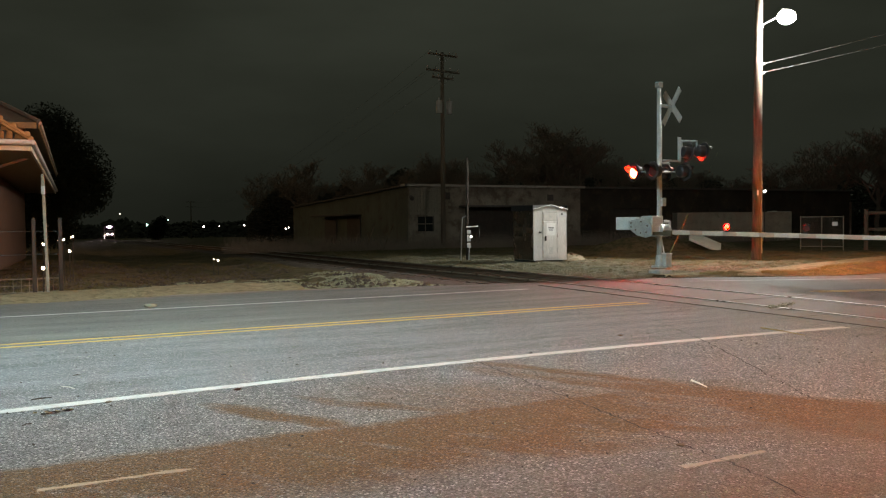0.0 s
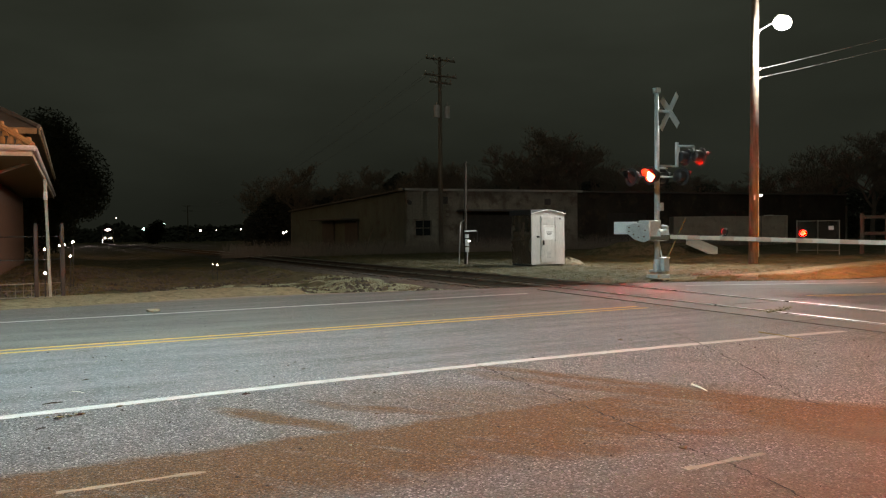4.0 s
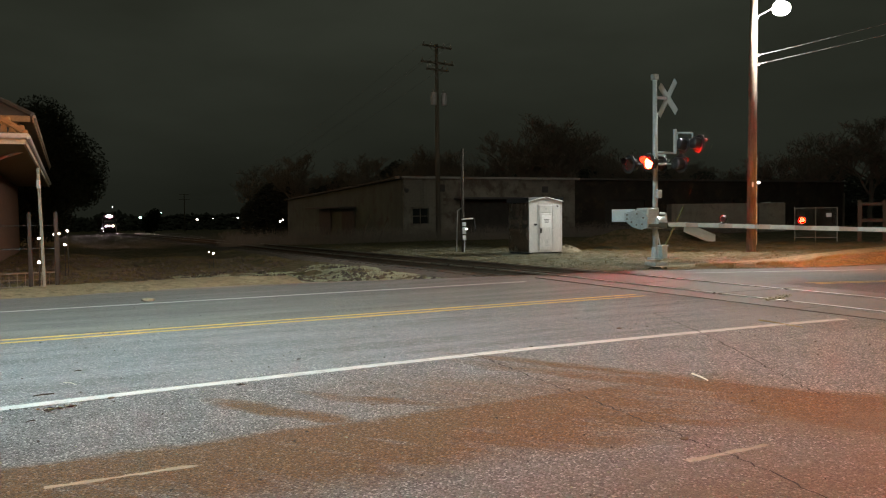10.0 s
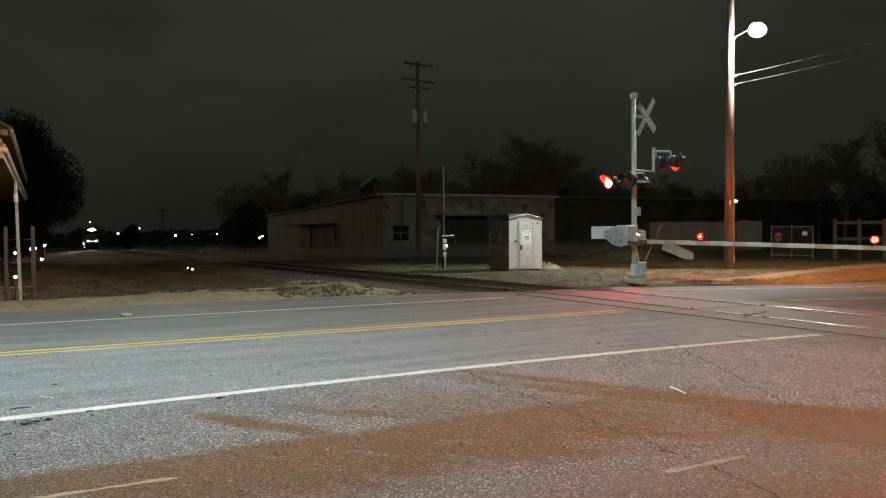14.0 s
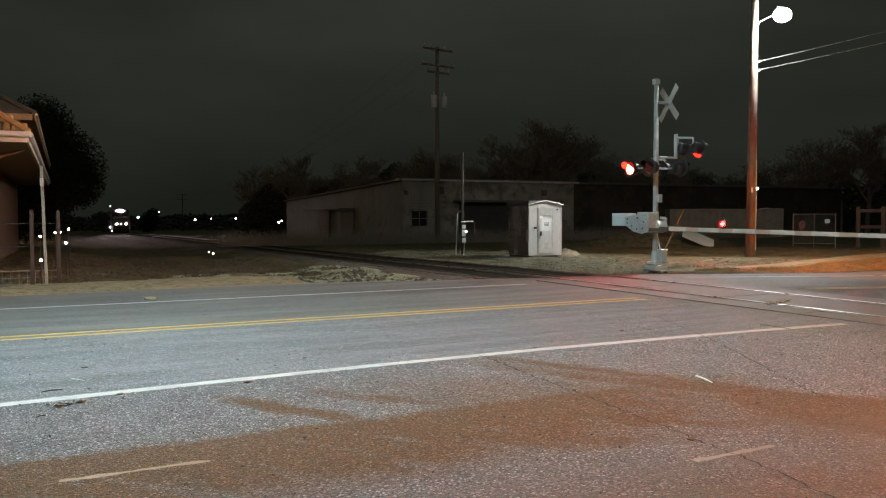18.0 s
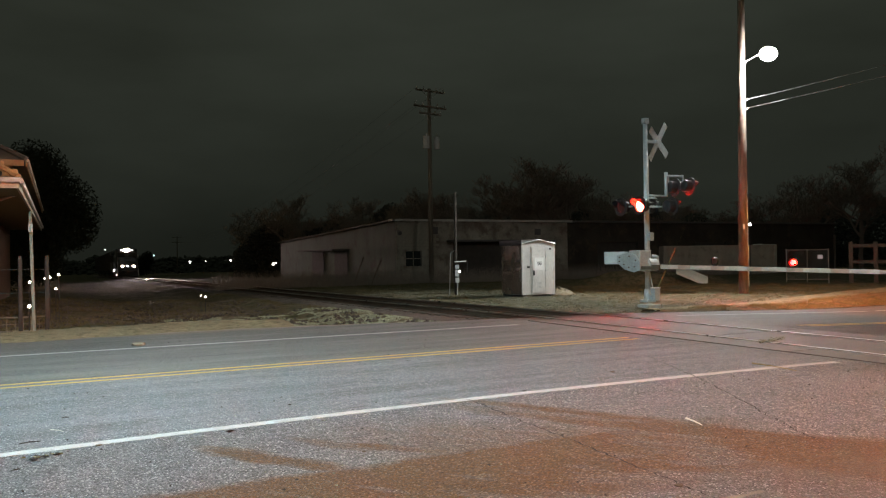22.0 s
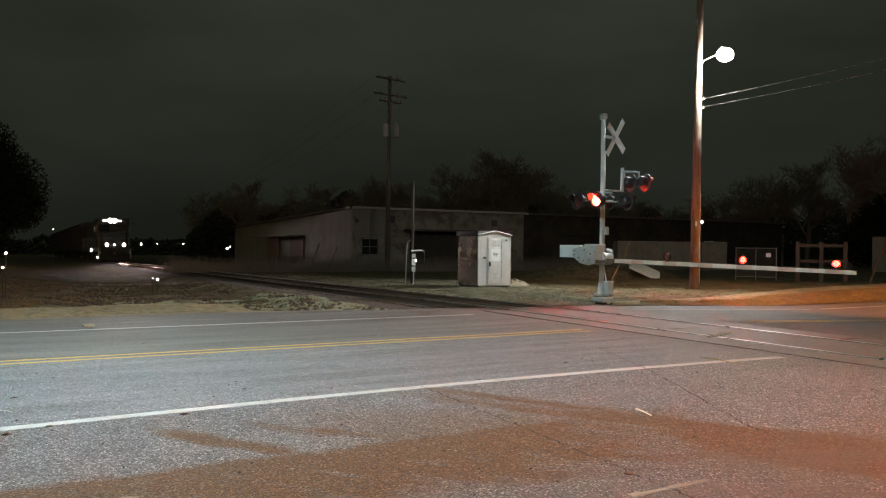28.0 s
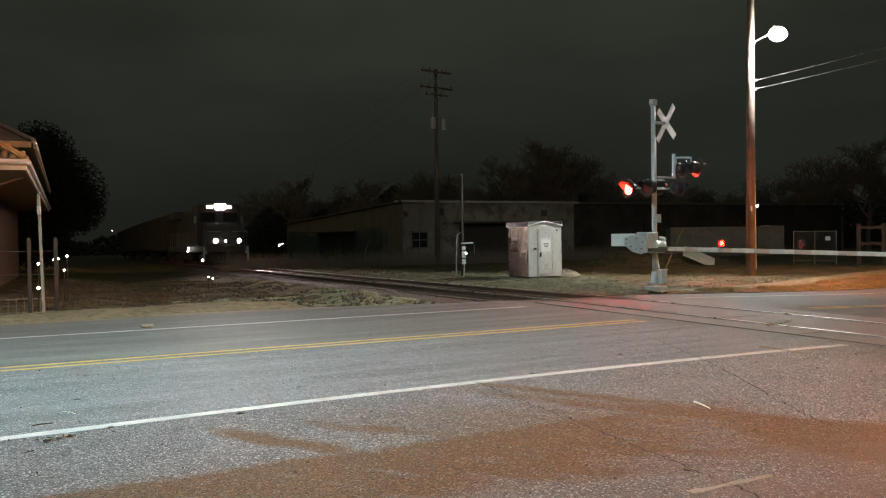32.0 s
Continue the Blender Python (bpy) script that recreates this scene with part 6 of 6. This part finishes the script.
def road_grit(rnd):
    u, n = rnd.uniform(-8, 12), rnd.uniform(2.5, 15)
    x, y = road_xy(u, n)
    return x, y, gz(x, y) + 0.003


scatter("grit", 1500, road_grit, (0.003, 0.009), "fine pale grit scattered on the asphalt", "grit", M_GRAVEL, 12)
scatter("leaf_crumbs", 420, road_grit, (0.004, 0.014), "dark crumbs of leaves and bark on the asphalt", "leaf litter", M_TIE, 41)


# ---- street lamps out of sight that light the road ----
def street_lamp(at, foot, label, glowing):
    t = thing("street_lamp", pose(foot[0], foot[1], gz(*foot)), label, "street lamp", "street lamps")
    h = at[2] + 0.3
    part("pole", R((0, 0, 0), (0, 0, h), 0.1, 0.06, 12), M_GALV, t)
    dx, dy = at[0] - foot[0], at[1] - foot[1]
    part("arm", R((0, 0, h - 0.1), (dx, dy, h), 0.04), M_GALV, t)
    part("lamp_head", B(dx, dy, h - 0.04, 0.6, 0.3, 0.14, bevel=0.04), M_GALV, t)
    g = bmesh.new()
    bmesh.ops.create_uvsphere(g, u_segments=16, v_segments=10, radius=0.2)
    bmesh.ops.transform(g, matrix=Matrix.Translation((dx, dy, h - 0.05)) @ Matrix.Diagonal((1.1, 0.8, 0.75, 1)), verts=g.verts)
    part("lamp_glass", g, glowing, t, "glowing drop lens").visible_shadow = False


M_SODIUMGLASS = glow("lit_sodium_glass", (1.0, 0.55, 0.2), 150)
M_COOLGLASS = glow("lit_cool_glass", (0.85, 0.95, 1.0), 1300)
street_lamp(STREET_AT, (-8.6, 5.6), "tall grey street lamp with a cool white light", M_COOLGLASS)
street_lamp(WARM_AT, (14.5, 0.2), "tall grey street lamp with a warm light", M_SODIUMGLASS)
M_DEPOTGLASS = glow("lit_depot_lamp_glass", (1.0, 0.6, 0.26), 1300)
street_lamp((-36.5, 57.5, 8.2), (-39.0, 57.5), "tall grey street lamp with an orange light behind the depot", M_DEPOTGLASS)
street_lamp(SODIUM_AT, (22.5, 16.2), "tall grey street lamp with an orange sodium light", M_SODIUMGLASS)


# ---- train ----
def bogie(parent, x):
    b = part("bogie", box(box(B(x, 0.95, 0.45, 3.6, 0.16, 0.35, bevel=0.03), x, -0.95, 0.45, 3.6, 0.16, 0.35, bevel=0.03), x, 0, 0.5, 0.5, 1.9, 0.3), M_BLACK, parent)
    for k in (-1.35, 0.0, 1.35):
        part("wheelset", rod(rod(rod(bmesh.new(), (x + k, -0.82, 0.5), (x + k, -0.69, 0.5), 0.5, 0.5, 20), (x + k, 0.69, 0.5), (x + k, 0.82, 0.5), 0.5, 0.5, 20), (x + k, -0.7, 0.5), (x + k, 0.7, 0.5), 0.09), M_RAIL, b)


def disc(parent, name, x, y, z, r, material, label=""):
    bm = bmesh.new()
    bmesh.ops.create_cone(bm, cap_ends=True, segments=18, radius1=r, radius2=r, depth=0.03)
    bmesh.ops.transform(bm, matrix=Matrix.Translation((x, y, z)) @ Matrix.Rotation(radians(90), 4, "Y"), verts=bm.verts)
    return part(name, bm, material, parent, label)


def locomotive():
    """The front coupler's face is the origin; x points ahead, z from the rail's top."""
    t = thing("locomotive", Matrix.Identity(4), "dark diesel freight locomotive with lit headlight and ditch lights", "locomotive")
    part("frame", B(-10.2, 0, 0.95, 19.2, 2.9, 0.42, bevel=0.04), M_LOCO, t)
    part("fuel_tank", B(-10.4, 0, 0.3, 4.6, 2.5, 0.75, bevel=0.15), M_BLACK, t)
    part("plow", B(-0.62, 0, 0.12, 0.25, 2.8, 0.75, bevel=0.05), M_BLACK, t, "black snow plow under the front deck")
    part("coupler", B(-0.35, 0, 0.72, 0.7, 0.3, 0.3, bevel=0.06), M_RAIL, t)
    # nose with sloped top
    bm = bmesh.new()
    prof = ((-1.5, 1.37), (-1.5, 2.55), (-1.8, 2.85), (-3.1, 3.05), (-3.1, 1.37))
    lay = [[bm.verts.new((x, y, z)) for x, z in prof] for y in (-1.15, 1.15)]
    bm.faces.new(lay[0]), bm.faces.new(lay[1][::-1])
    for i in range(5):
        bm.faces.new((lay[0][i], lay[0][(i + 1) % 5], lay[1][(i + 1) % 5], lay[1][i]))
    bmesh.ops.recalc_face_normals(bm, faces=bm.faces)
    bmesh.ops.bevel(bm, geom=list(bm.edges), offset=0.08, segments=2, affect="EDGES")
    part("nose", bm, M_LOCO, t)
    cab = part("cab", B(-4.3, 0, 1.37, 2.5, 3.0, 3.0, bevel=0.16), M_LOCO, t, "wide dark cab")
    for y in (-0.78, 0.78):
        part("windshield", B(-3.045, y, 3.1, 0.02, 1.0, 0.62, bevel=0.005), M_GLASS, cab)
    for sy in (-1, 1):
        part("side_window", B(-4.3, sy * 1.5, 3.0, 1.4, 0.02, 0.6), M_GLASS, cab)
        part("mirror", B(-3.3, sy * 1.62, 3.0, 0.1, 0.16, 0.5, bevel=0.02), M_LOCOSTRIPE, cab)
        part("number_board", B(-3.03, sy * 0.66, 4.02, 0.05, 0.42, 0.2), M_BOARD, t, "lit white number board")
    part("headlight_box", B(-3.05, 0, 3.9, 0.14, 0.8, 0.44, bevel=0.03), M_BLACK, t)
    for y in (-0.19, 0.19):
        # lenses oversized to carry some of their glare
        disc(t, "headlight", -2.965, y, 4.12, 0.18, M_HEAD, "blazing white headlight")
        # black inner tube added, with a long shroud, to narrow the beam
        part("reflector_ring", R((-2.94, y, 4.12), (-2.42, y, 4.12), 0.085, 0.085, 16, False), M_BLACK, t)
        part("headlight_shroud", R((-3.0, y, 4.12), (-2.4, y, 4.12), 0.182, 0.195, 18, False), M_BLACK, t)
    part("visor", B(-2.98, 0, 3.80, 0.2, 1.9, 0.03), M_LOCOSTRIPE, t)
    hood = part("hood", B(-12.3, 0, 1.37, 13.4, 1.85, 2.75, bevel=0.12), M_LOCO, t)
    part("radiator", B(-17.2, 0, 3.6, 4.2, 3.0, 0.75, bevel=0.15), M_LOCO, t)
    for i in range(9):
        for sy in (-1, 1):
            part("hood_door", B(-6.6 - i * 1.25, sy * 0.93, 1.5, 1.15, 0.03, 1.9, bevel=0.01), M_LOCO, hood)
    part("exhaust", B(-11.0, 0, 4.1, 1.2, 0.6, 0.25, bevel=0.04), M_BLACK, t)
    part("front_deck", B(-1.1, 0, 1.3, 1.6, 2.95, 0.1, bevel=0.02), M_LOCO, t)
    for y in (-0.78, 0.78):
        disc(t, "ditch_light", -0.46, y, 1.70, 0.148, M_DITCH, "bright warm ditch light")
        part("ditch_housing", rod(R((-0.64, y, 1.70), (0.05, y, 1.70), 0.15, 0.16, 14, False), (-0.66, y, 1.70), (-0.5, y, 1.70), 0.1, 0.149, 14), M_BLACK, t)
        part("ditch_stand", B(-0.6, y, 1.38, 0.1, 0.1, 0.22), M_BLACK, t)
    disc(t, "step_light", -0.42, -0.06, 1.70, 0.07, M_STEP, "small lit front lamp")
    for lx, ly, lz in ((-0.9, -1.52, 0.42), (-7.5, -1.48, 1.25), (-7.9, -1.48, 1.05)):
        disc(t, "step_light", lx, ly, lz, 0.08, M_STEP, "small lit step lamp")
    for y in (-1.38, 1.38):
        part("handrail", rod(rod(rod(bmesh.new(), (-0.45, y, 1.35), (-0.45, y, 2.4), 0.022), (-0.45, y, 2.4), (-1.4, y, 2.4), 0.022), (-1.4, y, 1.35), (-1.4, y, 2.4), 0.022), M_LOCOSTRIPE, t)
        part("side_rail", R((-5.6, y, 2.4), (-19.4, y, 2.4), 0.02), M_LOCOSTRIPE, t)
        for i in range(10):
            part("stanchion", R((-5.6 - i * 1.5, y, 1.35), (-5.6 - i * 1.5, y, 2.4), 0.018, 0.018, 6), M_LOCOSTRIPE, t)
        for k in range(3):
            part("step", B(-0.95, y * 1.02, 0.42 + k * 0.3, 0.6, 0.22, 0.03), M_LOCOSTRIPE, t)
        part("step_side", B(-0.62, y * 1.02, 0.35, 0.04, 0.24, 1.0), M_PLASTICWHITE, t)
    part("front_rail", rod(rod(bmesh.new(), (-0.45, -1.3, 2.35), (-0.45, -0.4, 2.35), 0.02), (-0.45, 0.4, 2.35), (-0.45, 1.3, 2.35), 0.02), M_LOCOSTRIPE, t)
    bogie(t, -4.0), bogie(t, -16.4)
    return t


def freight_car():
    t = thing("freight_car", Matrix.Identity(4), "dark boxy freight car coupled behind the locomotive", "freight car", "freight cars")
    part("body", B(-8.4, 0, 1.1, 15.6, 2.95, 3.2, bevel=0.06), M_FREIGHT, t)
    for i in range(12):
        for sy in (-1, 1):
            part("rib", B(-1.1 - i * 1.33, sy * 1.5, 1.1, 0.12, 0.08, 3.1), M_FREIGHT, t)
    part("underframe", B(-8.4, 0, 0.85, 15.8, 1.2, 0.3), M_BLACK, t)
    part("coupler", B(-0.3, 0, 0.75, 0.6, 0.25, 0.25), M_RAIL, t)
    bogie(t, -2.6), bogie(t, -14.2)
    return t


LOCO = locomotive()
CARS = [freight_car()]
for _ in range(3):
    CARS.append(copy_thing(CARS[0], Matrix.Identity(4)))


def on_track(s):
    (x, y), (x1, y1) = track_xy(s), track_xy(s + 10)
    yaw = math.degrees(math.atan2(y - y1, x - x1))
    lift = math.degrees(math.atan2(rail_z(s + 10) - rail_z(s), 10))
    return pose(x, y, rail_z(s), 0, lift, yaw)


def motions():
    times = [i * 2.0 for i in range(17)]
    front = lambda t: 46.5 + 7.4 * (32 - t)
    walk(LOCO, [(t, on_track(front(t))) for t in times])
    for k, car in enumerate(CARS):
        walk(car, [(t, on_track(front(t) + 20.6 + 17.0 * k)) for t in times])
    for lens, phase in FLASHERS:
        walk(lens, flash_rows(phase, (0.12, 0, 0)))
    for lens, phase in GATE_LAMPS:
        walk(lens, flash_rows(1 - phase, (0, 0, 0.115)))
motions()
